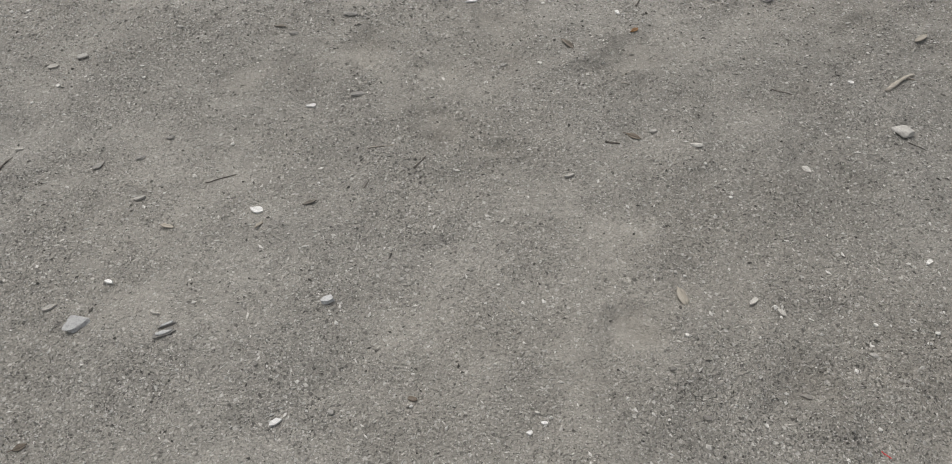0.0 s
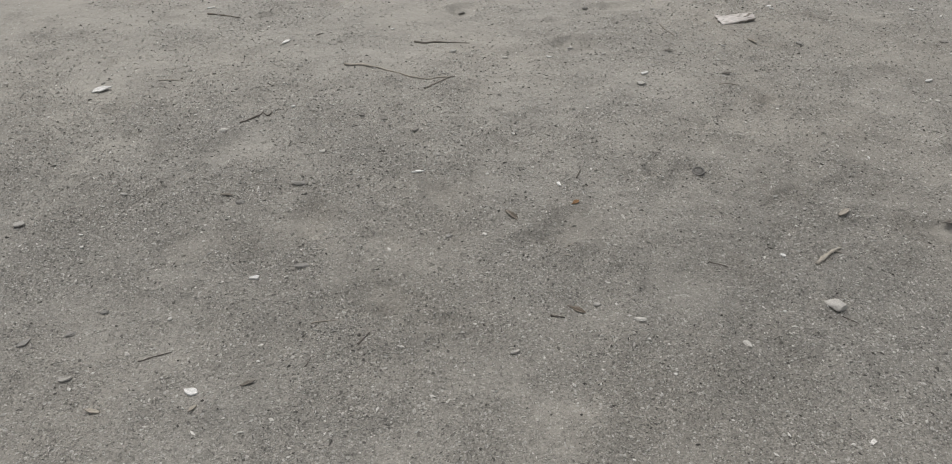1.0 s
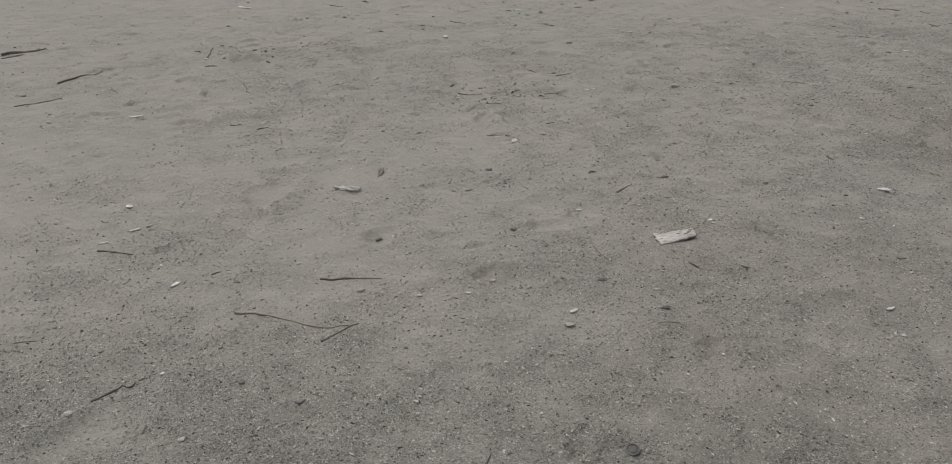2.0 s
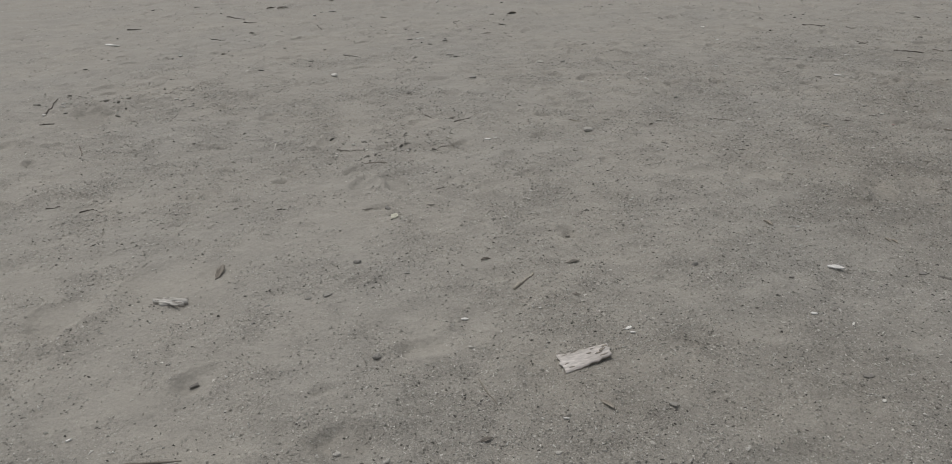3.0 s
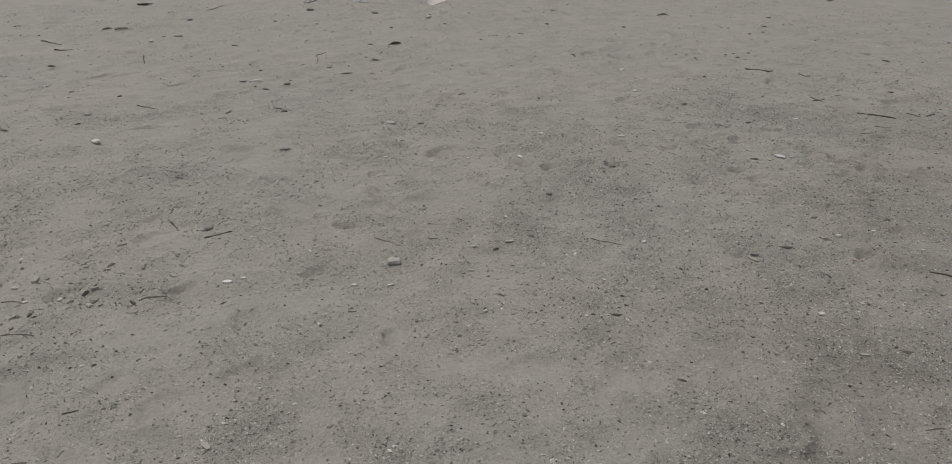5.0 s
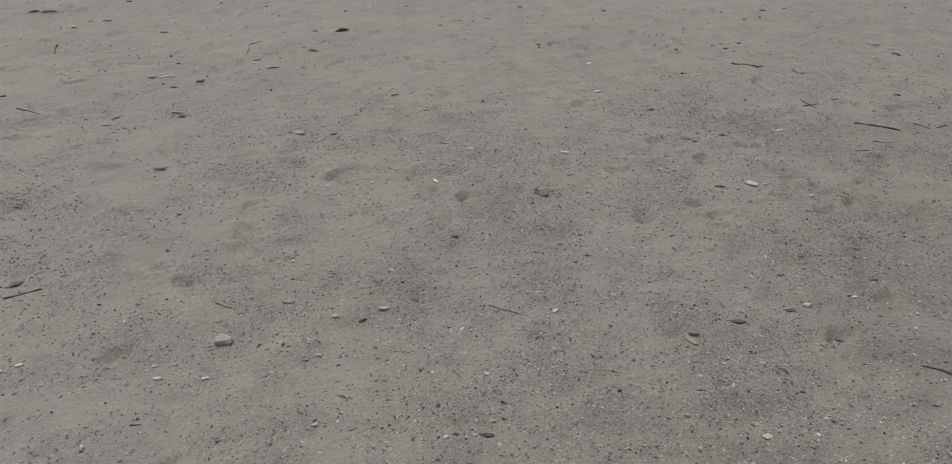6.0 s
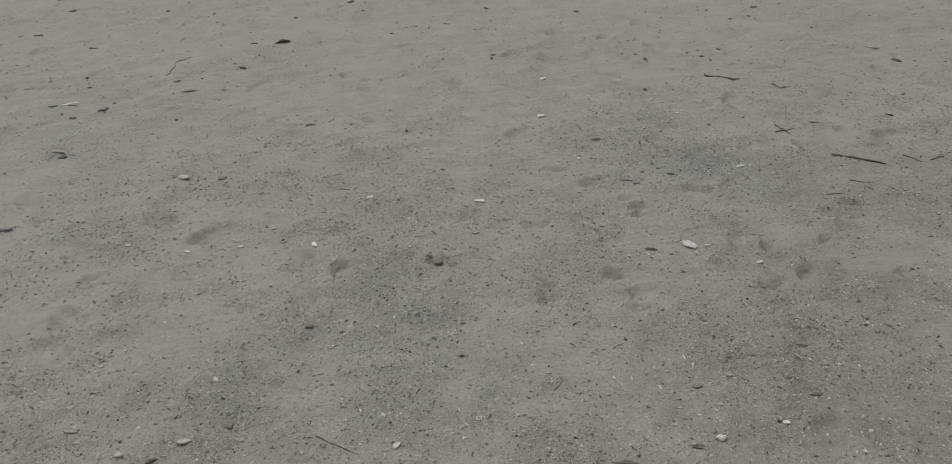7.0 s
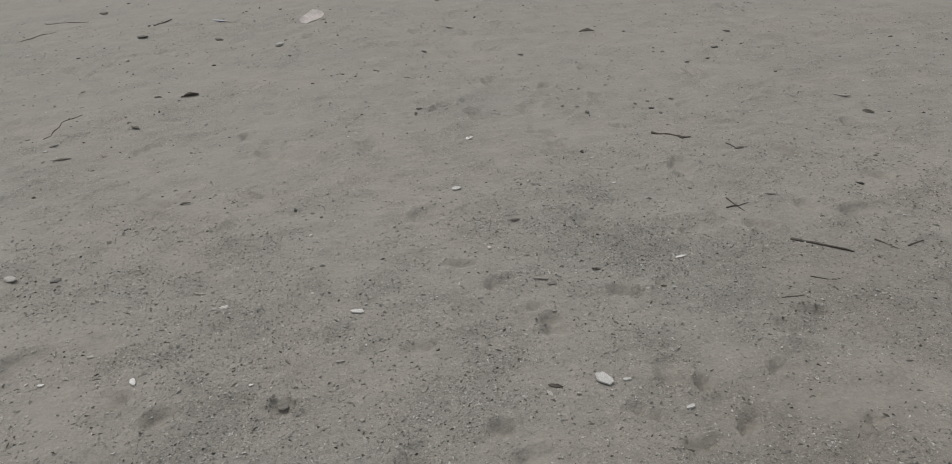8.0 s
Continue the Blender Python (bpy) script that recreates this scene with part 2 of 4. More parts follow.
HOLLOWS += [
    (2.28, 6.37, 0.080, 0.012), (3.69, 5.60, 0.030, 0.012), (3.31, 8.86, 0.080, 0.014), (2.84, 8.27, 0.080, 0.016),
    (2.69, 9.13, 0.100, 0.012), (3.53, 6.69, 0.030, 0.018), (4.40, 6.89, 0.040, 0.014), (5.23, 6.82, 0.040, 0.016),
    (5.88, 8.15, 0.060, 0.016), (5.87, 7.45, 0.090, 0.016), (5.11, 6.30, 0.030, 0.012), (1.05, 5.18, 0.090, 0.020),
    (1.60, 6.88, 0.050, 0.010), (1.36, 5.16, 0.070, 0.010), (3.38, 4.56, 0.090, 0.014), (2.93, 4.86, 0.090, 0.010),
    (1.29, 6.22, 0.060, 0.010), (0.68, 5.95, 0.090, 0.016), (2.63, 5.00, 0.090, 0.009), (-0.27, 4.10, 0.110, 0.012),
    (1.05, 3.65, 0.080, 0.012), (0.78, 3.24, 0.080, 0.014), (-0.90, 6.82, 0.160, 0.016), (0.30, 3.60, 0.070, 0.012),
]
HOLLOWS += [
    (0.05, 4.34, 0.200, 0.008), (-0.47, 2.38, 0.120, 0.009), (0.03, 1.89, 0.060, 0.010), (0.22, 2.13, 0.090, 0.010),
    (0.58, 1.93, 0.080, 0.012), (1.46, 2.71, 0.050, 0.012), (1.70, 1.90, 0.060, 0.012), (-0.18, 1.97, 0.070, 0.008),
    (-0.52, 1.85, 0.060, 0.010), (0.05, 1.64, 0.060, 0.012), (0.49, 1.00, 0.060, 0.009), (0.80, 0.86, 0.060, 0.012),
]
PRINTS = list(HOLLOWS)
# damp stains, and shade painted into hollows: x, y, radius, strength
DAMP_SHADE = [
    (1.04, 1.75, 0.10, 0.5), (1.24, 1.91, 0.21, 0.35), (0.97, 1.40, 0.19, 0.35), (0.80, 0.86, 0.09, 0.6),
    (0.50, 1.00, 0.07, 0.5), (0.05, 1.62, 0.08, 0.5), (-0.52, 1.85, 0.07, 0.4), (-0.17, 1.99, 0.09, 0.4),
    (0.18, 1.00, 0.11, 0.35), (0.00, 0.75, 0.10, 0.3), (1.03, 0.98, 0.16, 0.4), (1.61, 2.38, 0.26, 0.4),
    (1.44, 2.73, 0.09, 0.6), (0.57, 1.95, 0.13, 0.55), (0.22, 2.13, 0.12, 0.4), (0.22, 1.91, 0.10, 0.5),
    (-0.39, 1.88, 0.11, 0.5), (1.29, 2.02, 0.23, 0.4), (1.65, 1.90, 0.15, 0.5), (1.94, 3.25, 0.32, 0.25),
    (-0.94, 6.84, 0.26, 0.4), (1.96, 3.50, 0.12, 0.5), (1.61, 3.30, 0.26, 0.35), (2.09, 2.98, 0.27, 0.35),
]
DAMP_SHADE += [
    (0.78, 3.24, 0.12, 0.4), (3.31, 4.59, 0.30, 0.3), (3.41, 4.58, 0.18, 0.5), (3.08, 4.17, 0.28, 0.3),
    (2.96, 5.11, 0.12, 0.35), (4.18, 5.50, 0.12, 0.45), (4.44, 5.64, 0.16, 0.35), (2.78, 5.92, 0.18, 0.15),
    (4.66, 6.56, 0.11, 0.15), (4.63, 6.30, 0.08, 0.15),
    # broad right-hand patches paint lens vignetting into the sand, over real damp
    (0.75, 1.15, 0.32, 0.3), (1.02, 0.88, 0.28, 0.35), (0.36, 0.86, 0.26, 0.25), (1.45, 2.12, 0.42, 0.35),
    (2.04, 2.05, 0.40, 0.3), (3.62, 4.72, 0.45, 0.5), (3.15, 4.35, 0.30, 0.45), (4.55, 5.72, 0.40, 0.5),
    (4.95, 6.25, 0.40, 0.5), (5.55, 6.90, 0.50, 0.45), (2.35, 3.30, 0.40, 0.4), (2.62, 6.15, 0.20, 0.2),
    (1.45, 2.75, 0.16, 0.5), (4.33, 5.37, 0.3, 0.5), (3.42, 4.24, 0.35, 0.45),
]


def lattice(ix, iy, seed):
    h = (ix.astype(np.int64) * 374761393 + iy.astype(np.int64) * 668265263 + seed * 144665) & 0x7FFFFFFF
    h = ((h ^ (h >> 13)) * 1274126177) & 0x7FFFFFFF
    return ((h ^ (h >> 16)) & 0xFFFF) / 65535.0 - 0.5


def ripple(x, y, size, seed):
    """Smooth noise between -0.5 and 0.5 with bumps of that size."""
    x, y = np.asarray(x, float) / size, np.asarray(y, float) / size
    ix, iy = np.floor(x), np.floor(y)
    fx, fy = x - ix, y - iy
    fx, fy = fx * fx * fx * (fx * (6 * fx - 15) + 10), fy * fy * fy * (fy * (6 * fy - 15) + 10)
    a, b = lattice(ix, iy, seed), lattice(ix + 1, iy, seed)
    c, d = lattice(ix, iy + 1, seed), lattice(ix + 1, iy + 1, seed)
    return (a * (1 - fx) + b * fx) * (1 - fy) + (c * (1 - fx) + d * fx) * fy


def looseness(x, y):
    """0 where the sand is trodden smooth, 1 where it is crumbly."""
    n = 0.6 * ripple(x, y, 0.55, 41) + 0.8 * ripple(x, y, 0.22, 42) + 0.7 * ripple(x, y, 0.09, 43)
    x, y = np.asarray(x, float), np.asarray(y, float)
    beyond = np.clip((y - 2.6) / 1.2, 0, 1)
    aside = np.clip(0.5 + (y - 3.2 - x) / 1.6, 0, 1)
    start = np.clip((2.7 - y) / 1.0, 0, 1)
    onward = np.clip((y - 4.6) / 1.8, 0, 1)
    far = np.clip((y - 6.8) / 1.5, 0, 1)
    pressed = 0.0 * x
    for hx, hy, r, depth in PRINTS:
        pressed = np.maximum(pressed, np.exp(-(((x - hx) ** 2 + (y - hy) ** 2) / (r * r)) ** 2))
    return np.clip(-0.35 * pressed + 0.68 - 0.34 * beyond * aside * (1 - 0.6 * onward) - 0.05 * beyond - 0.06 * onward - 0.16 * far + 0.26 * start + 0.6 * n, 0.05, 1.0)


# smaller prints and scuffs trodden all over the softer sand further on
prints = random.Random(4)


def tread(count, area, size, depth):
    """Strews prints over an area (x0, x1, y0, y1), clear of those that lie there."""
    for tries in range(count):
        hx, hy, r = prints.uniform(*area[:2]), prints.uniform(*area[2:]), prints.uniform(*size)
        if all(math.hypot(hx - ox, hy - oy) > 1.6 * (r + other) for ox, oy, other, low in HOLLOWS):
            HOLLOWS.append((hx, hy, r, prints.uniform(*depth)))


tread(270, (-3, 8.5, 5.2, 12.5), (0.03, 0.08), (0.008, 0.017))
tread(40, (-1.6, 3.0, 1.0, 5.2), (0.025, 0.06), (0.005, 0.012))


def ground_z(x, y):
    """The height of the ground, within a few centimetres of zero."""
    single = np.ndim(x) == 0
    x, y = np.atleast_1d(np.asarray(x, float)), np.atleast_1d(np.asarray(y, float))
    u, v = x * 0.85 + y * 0.52, y * 0.85 - x * 0.52
    z = 0.018 * ripple(x, y, 1.7, 1) + 0.014 * ripple(u, v, 0.6, 2)
    rough = looseness(x, y)
    z = z + (0.6 + 0.5 * rough) * (0.011 * ripple(u, v, 0.21, 3) + 0.020 * ripple(x, y, 0.1, 4)) + (0.45 + 0.55 * rough) * (0.011 * ripple(u, v, 0.05, 5) + 0.004 * ripple(x, y, 0.034, 6))
    for hx, hy, r, depth in HOLLOWS:
        depth = 1.65 * depth
        near = (abs(x - hx) < 3 * r) & (abs(y - hy) < 3 * r)
        if not near.any():
            continue
        nx, ny = x[near], y[near]
        dx, dy = nx - hx, ny - hy
        turn = (hx * 7.3 + hy * 3.1) % 3.14
        c, s = math.cos(turn), math.sin(turn)
        wobble = 1 + 0.7 * ripple(nx, ny, r * 0.9 + 0.01, 11) + 0.3 * ripple(nx, ny, r * 0.45 + 0.02, 12)
        along, across = c * dx + s * dy, c * dy - s * dx
        q = np.sqrt((along / (1.25 * r)) ** 2 + (across / (0.7 * r)) ** 2) * wobble
        # a pressed floor that slopes towards one end, steep sides and a low pushed-up lip
        inside = np.exp(-(q ** 6))
        toes = ripple(nx, ny, r * 0.5 + 0.02, 13)
        z[near] += depth * inside * (-0.75 + 0.35 * along / r + 0.5 * toes) + depth * (0.28 + 0.5 * toes) * np.exp(-((q - 1.35) / 0.3) ** 2)
    # the scuffed heap beside the path
    q = np.sqrt(((x + 0.75) / 0.55) ** 2 + ((y - 7.15) / 0.35) ** 2)
    z = z + np.exp(-q * q * 1.5) * (0.025 + 0.045 * ripple(x, y, 0.13, 21) + 0.03 * ripple(x, y, 0.06, 22))
    return z[0] if single else z


def axis(lo, hi, step, far):
    """Even steps between lo and hi that widen from there out to far."""
    mid = list(np.arange(lo, hi, step))
    out, s, p = [], step, hi
    while p < far:
        out.append(p)
        s = min(s * 1.03, 0.05) if p < hi + 4.5 else s * 1.12
        p += s
    down, s, p = [], step, lo - step
    while p > -far:
        down.append(p)
        s = min(s * 1.03, 0.05) if p > lo - 2.5 else s * 1.12
        p -= s
    return np.array(down[::-1] + mid + out)


def sheet(name, xs, ys, mat):
    nx, ny = len(xs), len(ys)
    gx, gy = np.meshgrid(xs, ys)
    gx, gy = gx.ravel(), gy.ravel()
    z = ground_z(gx, gy)
    fade = np.clip(1 - (np.hypot(gx - 3, gy - 6) - 14) / 20, 0, 1)
    co = np.stack([gx, gy, z * fade], 1)
    i = (np.arange(ny - 1)[:, None] * nx + np.arange(nx - 1)[None, :]).ravel()
    faces = np.stack([i, i + 1, i + 1 + nx, i + nx], 1).astype(np.int32)
    me = solid(name, co, faces, mat)
    damp_shade = 0.0 * gx
    for hx, hy, r, s in DAMP_SHADE:
        d2 = ((gx - hx) ** 2 + (gy - hy) ** 2) / (r * r)
        damp_shade = np.maximum(damp_shade, s * np.exp(-d2 * 1.1))
    me.attributes.new("damp_shade", "FLOAT", "POINT").data.foreach_set("value", damp_shade.astype(np.float32))
    me.attributes.new("loose", "FLOAT", "POINT").data.foreach_set("value", looseness(gx, gy).astype(np.float32))
    me.attributes.new("gravel", "FLOAT", "POINT").data.foreach_set("value", (looseness(gx, gy) * (0.62 + 0.38 * np.clip((3.0 - gy) / 1.2, 0, 1))).astype(np.float32))
    return me


def solid(name, co, faces, mat, smooth=True):
    """A mesh from arrays of corners and of faces that all have as many corners."""
    me = bpy.data.meshes.new(name)
    n, k = faces.shape
    me.vertices.add(len(co))
    me.vertices.foreach_set("co", np.asarray(co, np.float32).ravel())
    me.loops.add(n * k)
    me.loops.foreach_set("vertex_index", faces.astype(np.int32).ravel())
    me.polygons.add(n)
    me.polygons.foreach_set("loop_start", np.arange(0, n * k, k, dtype=np.int32))
    me.polygons.foreach_set("use_smooth", np.full(n, smooth))
    me.materials.append(mat)
    me.update(calc_edges=True)
    return me


GROUND = new("ground", sheet("ground", axis(-1.7, 6.4, 0.016, 700), axis(0.3, 9.2, 0.016, 700), SAND))
tagged(GROUND, "bare grey-brown sandy ground with hollows, grit, damp stains, painted shading", "ground", kind="structure")


def scatter(name, count, lo, hi, sides, mat, label, area, seed, cluster=1.0, flat=0.7, sink=0.25, category="grit"):
    """Loose bits strewn over an area (x0, x1, y0, y1) as one mesh of many small lumps."""
    rng = np.random.default_rng(seed)
    x0, x1, y0, y1 = area
    x, y = rng.uniform(x0, x1, count * 3), rng.uniform(y0, y1, count * 3)
    thin = np.clip(np.minimum(np.minimum(x - x0, x1 - x), np.minimum(y - y0, y1 - y)) / min(0.6, (y1 - y0) / 4), 0, 1)
    keep = rng.random(count * 3) < looseness(x, y) ** cluster * thin
    x, y = x[keep][:count], y[keep][:count]
    count = len(x)
    size = lo * (hi / lo) ** (rng.random(count) ** 2.2)
    if sides == 8:
        v = np.array([(1, 0, 0), (-1, 0, 0), (0, 1, 0), (0, -1, 0), (0, 0, 1), (0, 0, -1)], float)
        f = np.array([(0, 2, 4), (2, 1, 4), (1, 3, 4), (3, 0, 4), (2, 0, 5), (1, 2, 5), (3, 1, 5), (0, 3, 5)])
    elif sides == 6:
        v = np.array([(1, 0, 0), (-0.5, 0.87, 0), (-0.5, -0.87, 0), (0, 0, 1), (0, 0, -1)], float)
        f = np.array([(0, 1, 3), (1, 2, 3), (2, 0, 3), (1, 0, 4), (2, 1, 4), (0, 2, 4)])
    else:
        bm = bmesh.new()
        bmesh.ops.create_icosphere(bm, subdivisions=1, radius=1)
        v = np.array([tuple(p.co) for p in bm.verts])
        f = np.array([[p.index for p in t.verts] for t in bm.faces])
        bm.free()
    k = len(v)
    shape = v[None] * rng.uniform(0.5, 1.45, (count, k, 1))
    shape *= np.stack([rng.uniform(0.8, 1.9, count), rng.uniform(0.45, 1.0, count), rng.uniform(0.45, 0.85, count) * flat / 0.7], 1)[:, None, :]
    a = rng.uniform(0, 6.283, count)
    c, s = np.cos(a)[:, None], np.sin(a)[:, None]
    px, py = shape[..., 0] * c - shape[..., 1] * s, shape[..., 0] * s + shape[..., 1] * c
    half = size[:, None] / 2
    z0 = ground_z(x, y) + size * 0.35 * (1 - 2 * sink) * flat
    co = np.stack([x[:, None] + px * half, y[:, None] + py * half, z0[:, None] + shape[..., 2] * half], 2).reshape(-1, 3)
    faces = (f[None] + (np.arange(count) * k)[:, None, None]).reshape(-1, 3)
    ob = new(name, solid(name, co, faces, mat, smooth=False))
    return tagged(ob, label, category, kind="stuff")


GRITTY = "loose grey-brown grit scattered over the sandy ground"
scatter("grit", 40000, 0.003, 0.009, 8, GRIT, GRITTY, (-1.9, 2.8, -0.2, 3.0), 5)
scatter("grit", 58000, 0.0046, 0.0115, 6, GRAVEL, GRITTY, (-1.8, 3.6, 1.7, 4.7), 25, 1.3, 0.62, 0.18)
scatter("grit", 125000, 0.0046, 0.0115, 6, GRAVEL, GRITTY, (-1.1, 6.8, 4.0, 8.6), 6, 1.3, 0.62, 0.18)
scatter("grit", 13000, 0.005, 0.016, 8, GRIT, GRITTY, (-4.4, 9.0, 4.2, 13.5), 7, 1.4)
scatter("grit", 45000, 0.0025, 0.0055, 6, GRIT, "fine gravelly grit covering the sandy ground", (-1.8, 2.2, -0.2, 3.0), 17, 0.6, 0.7, 0.25)
scatter("clod", 130, 0.01, 0.036, 20, CLODS, "heaped crumbly clods of scuffed soil", (-1.4, -0.05, 6.75, 7.6), 10, 1.5)
scatter("clod", 14000, 0.0045, 0.011, 8, CLODS, "small crumbly clods of dry sandy soil", (-2.5, 3.5, 0.3, 4.6), 8, 0.7, 0.7, 0.3)
scatter("clod", 30000, 0.005, 0.016, 8, CLODS, "small crumbly clods of dry sandy soil", (-4.4, 8.6, 4.0, 13.0), 9, 0.6, 0.7, 0.3)
scatter("clod", 120, 0.01, 0.032, 20, CLODS, "crumbly clods of scuffed soil", (0.6, 1.5, 5.5, 6.2), 15, 1.0, 0.7, 0.3)
scatter("pale_grit", 900, 0.005, 0.014, 20, PALE_BITS, "small pale stones and shell bits strewn on the sand", (-2.4, 7.6, 0.3, 10.5), 14, 0.5)

scatter("litter", 420, 0.010, 0.036, 20, LITTER, "dark bits of bark and dead leaf strewn over the sand", (-3.4, 8.6, 7.4, 15.0), 12, 1.0, 0.45, 0.25, "litter")

# ---- loose things on the sand ----
def link_mesh(name, bm, mat, smooth=True):
    me = bpy.data.meshes.new(name)
    for f in bm.faces:
        f.smooth = smooth
    bmesh.ops.recalc_face_normals(bm, faces=bm.faces)
    bm.to_mesh(me)
    bm.free()
    me.materials.append(mat)
    return me


def part(name, bm, mat, parent, label=""):
    ob = new(name, link_mesh(name, bm, mat))
    ob.parent = parent
    return tagged(ob, label) if label else ob


def dice(*numbers):
    """Random numbers of a thing's own, from its place and size."""
    return random.Random(repr([round(n, 4) for n in numbers]))


def rest(ob, x, y, turn, lift=0.0, tip=(0, 0), reach=0.0, half=0.0):
    """Lays a thing on the ground; reach and half are its half length and half width, for what lies on the bumps."""
    c, s = math.cos(radians(turn)), math.sin(radians(turn))
    spots = [(x + c * reach * a - s * half * b, y + s * reach * a + c * half * b) for a in (-0.8, -0.4, 0, 0.4, 0.8) for b in (-0.7, 0, 0.7)]
    z = np.sort(ground_z([p[0] for p in spots], [p[1] for p in spots]))
    ob.matrix_world = pose(x, y, float(z[-3]) + lift, tip[0], tip[1], turn)
    return ob


STONE_LOOK = {"W": "white", "P": "pale sandy", "F": "smooth light grey", "G": "grey", "D": "dark", "B": "brown", "K": "pink"}


def stone(x, y, length, width, turn, tone):
    """A worn stone or hard lump, half sunk in the sand."""
    r = dice(x, y, length)
    bm = bmesh.new()
    bmesh.ops.create_icosphere(bm, subdivisions=3 if length > 0.02 else 2, radius=0.5)
    flat = 0.14 if tone == "F" else r.uniform(0.28, 0.55)
    height = max(min(length, width) * flat * (0.75 if tone == "D" else 1.0), 0.009 if tone == "F" else 0.005)
    off = Vector((r.uniform(-9, 9), r.uniform(-9, 9), r.uniform(-9, 9)))
    cuts = [(Vector((math.cos(a), math.sin(a), r.uniform(-0.2, 0.5))).normalized(), r.uniform(0.26, 0.42)) for a in [r.uniform(0, 6.28) for i in range(8)]]
    if flat < 0.48:
        cuts.append((Vector((r.uniform(-0.1, 0.1), r.uniform(-0.1, 0.1), 1)).normalized(), 0.3))
    for v in bm.verts:
        for n, d in cuts:
            over = v.co.dot(n) - d
            if over > 0:
                v.co -= n * over * 0.85
        v.co *= 1 + 0.34 * noise.noise(v.co * 2.4 + off) + 0.12 * noise.noise(v.co * 7 + off)
        if tone == "F":
            v.co.z = max(-0.1, min(0.1, v.co.z))
    xs, ys, zs = [[v.co[i] for v in bm.verts] for i in range(3)]
    for v in bm.verts:
        v.co = Vector((v.co.x / (max(xs) - min(xs)) * length, v.co.y / (max(ys) - min(ys)) * width, (v.co.z - min(zs)) / (max(zs) - min(zs)) * height))
    big = length > 0.03
    name = "stone" if big else "pebble"
    shape = "flat" if flat < 0.48 else "rounded"
    ob = new(name, link_mesh(name, bm, STONE[tone], smooth=big and tone != "F"))
    tagged(ob, f"{STONE_LOOK[tone]} {shape} {name} {'lying' if big else 'half sunk'} {'on' if big else 'in'} the sand", name, "pebbles and stones on the sand")
    return rest(ob, x, y, turn, (0.1 if tone == "F" else -0.14) * height, (r.uniform(-6, 6), r.uniform(-6, 6)), length / 3, width / 3)


def pebble(x, y, length, tone):
    return stone(x, y, length, length * 0.75, (x * 91 + y * 57) % 180, tone)


WOOD_LOOK = {"P": "pale weathered", "G": "grey-brown", "B": "dry brown", "D": "dark", "W": "bleached"}


def limb(p, q, thick, r, rings=14, sides=8, bend=0.022, tip=0.55):
    """A crooked tapered rod between two points, laid over the ground, about the first point."""
    bm = bmesh.new()
    ax, ay = q[0] - p[0], q[1] - p[1]
    length = math.hypot(ax, ay)
    sx, sy = -ay / length, ax / length
    ph = [r.uniform(0, 6.28) for i in range(4)]
    knots = [(r.random(), r.uniform(0.15, 0.4)) for i in range(3)]
    z0 = float(ground_z(*p))
    loops = []
    for i in range(rings + 1):
        f = i / rings
        sway = bend * length * (math.sin(f * 3.1 + ph[0]) - math.sin(ph[0]) * (1 - f) - math.sin(3.1 + ph[0]) * f + 0.3 * math.sin(f * 9 + ph[1]) * math.sin(f * 3.14))
        cx, cy = p[0] + ax * f + sx * sway, p[1] + ay * f + sy * sway
        rad = thick / 2 * (1 - (1 - tip) * f) * (1 + 0.12 * math.sin(f * 17 + ph[2]))
        for k, s in knots:
            rad *= 1 + s * math.exp(-((f - k) / 0.03) ** 2)
        cz = float(ground_z(cx, cy)) - z0 + rad * 0.75 + 0.15 * thick * math.sin(f * 5 + ph[3])
        ring = []
        for j in range(sides):
            a = 6.2832 * j / sides
            w = rad * (1 + 0.1 * math.sin(3 * a + ph[1] + f * 4))
            ring.append(bm.verts.new((cx - p[0] + sx * math.cos(a) * w, cy - p[1] + sy * math.cos(a) * w, cz + math.sin(a) * w)))
        loops.append(ring)
    for a, b in zip(loops, loops[1:]):
        for j in range(sides):
            bm.faces.new((a[j], a[(j + 1) % sides], b[(j + 1) % sides], b[j]))
    for ring, inward in ((loops[0], -0.3), (loops[-1], 0.3)):
        mid = sum((v.co for v in ring), Vector()) / sides
        c = bm.verts.new(mid + Vector((ax, ay, 0)) / length * thick * inward)
        for j in range(sides):
            bm.faces.new((ring[j], ring[(j + 1) % sides], c))
    return bm


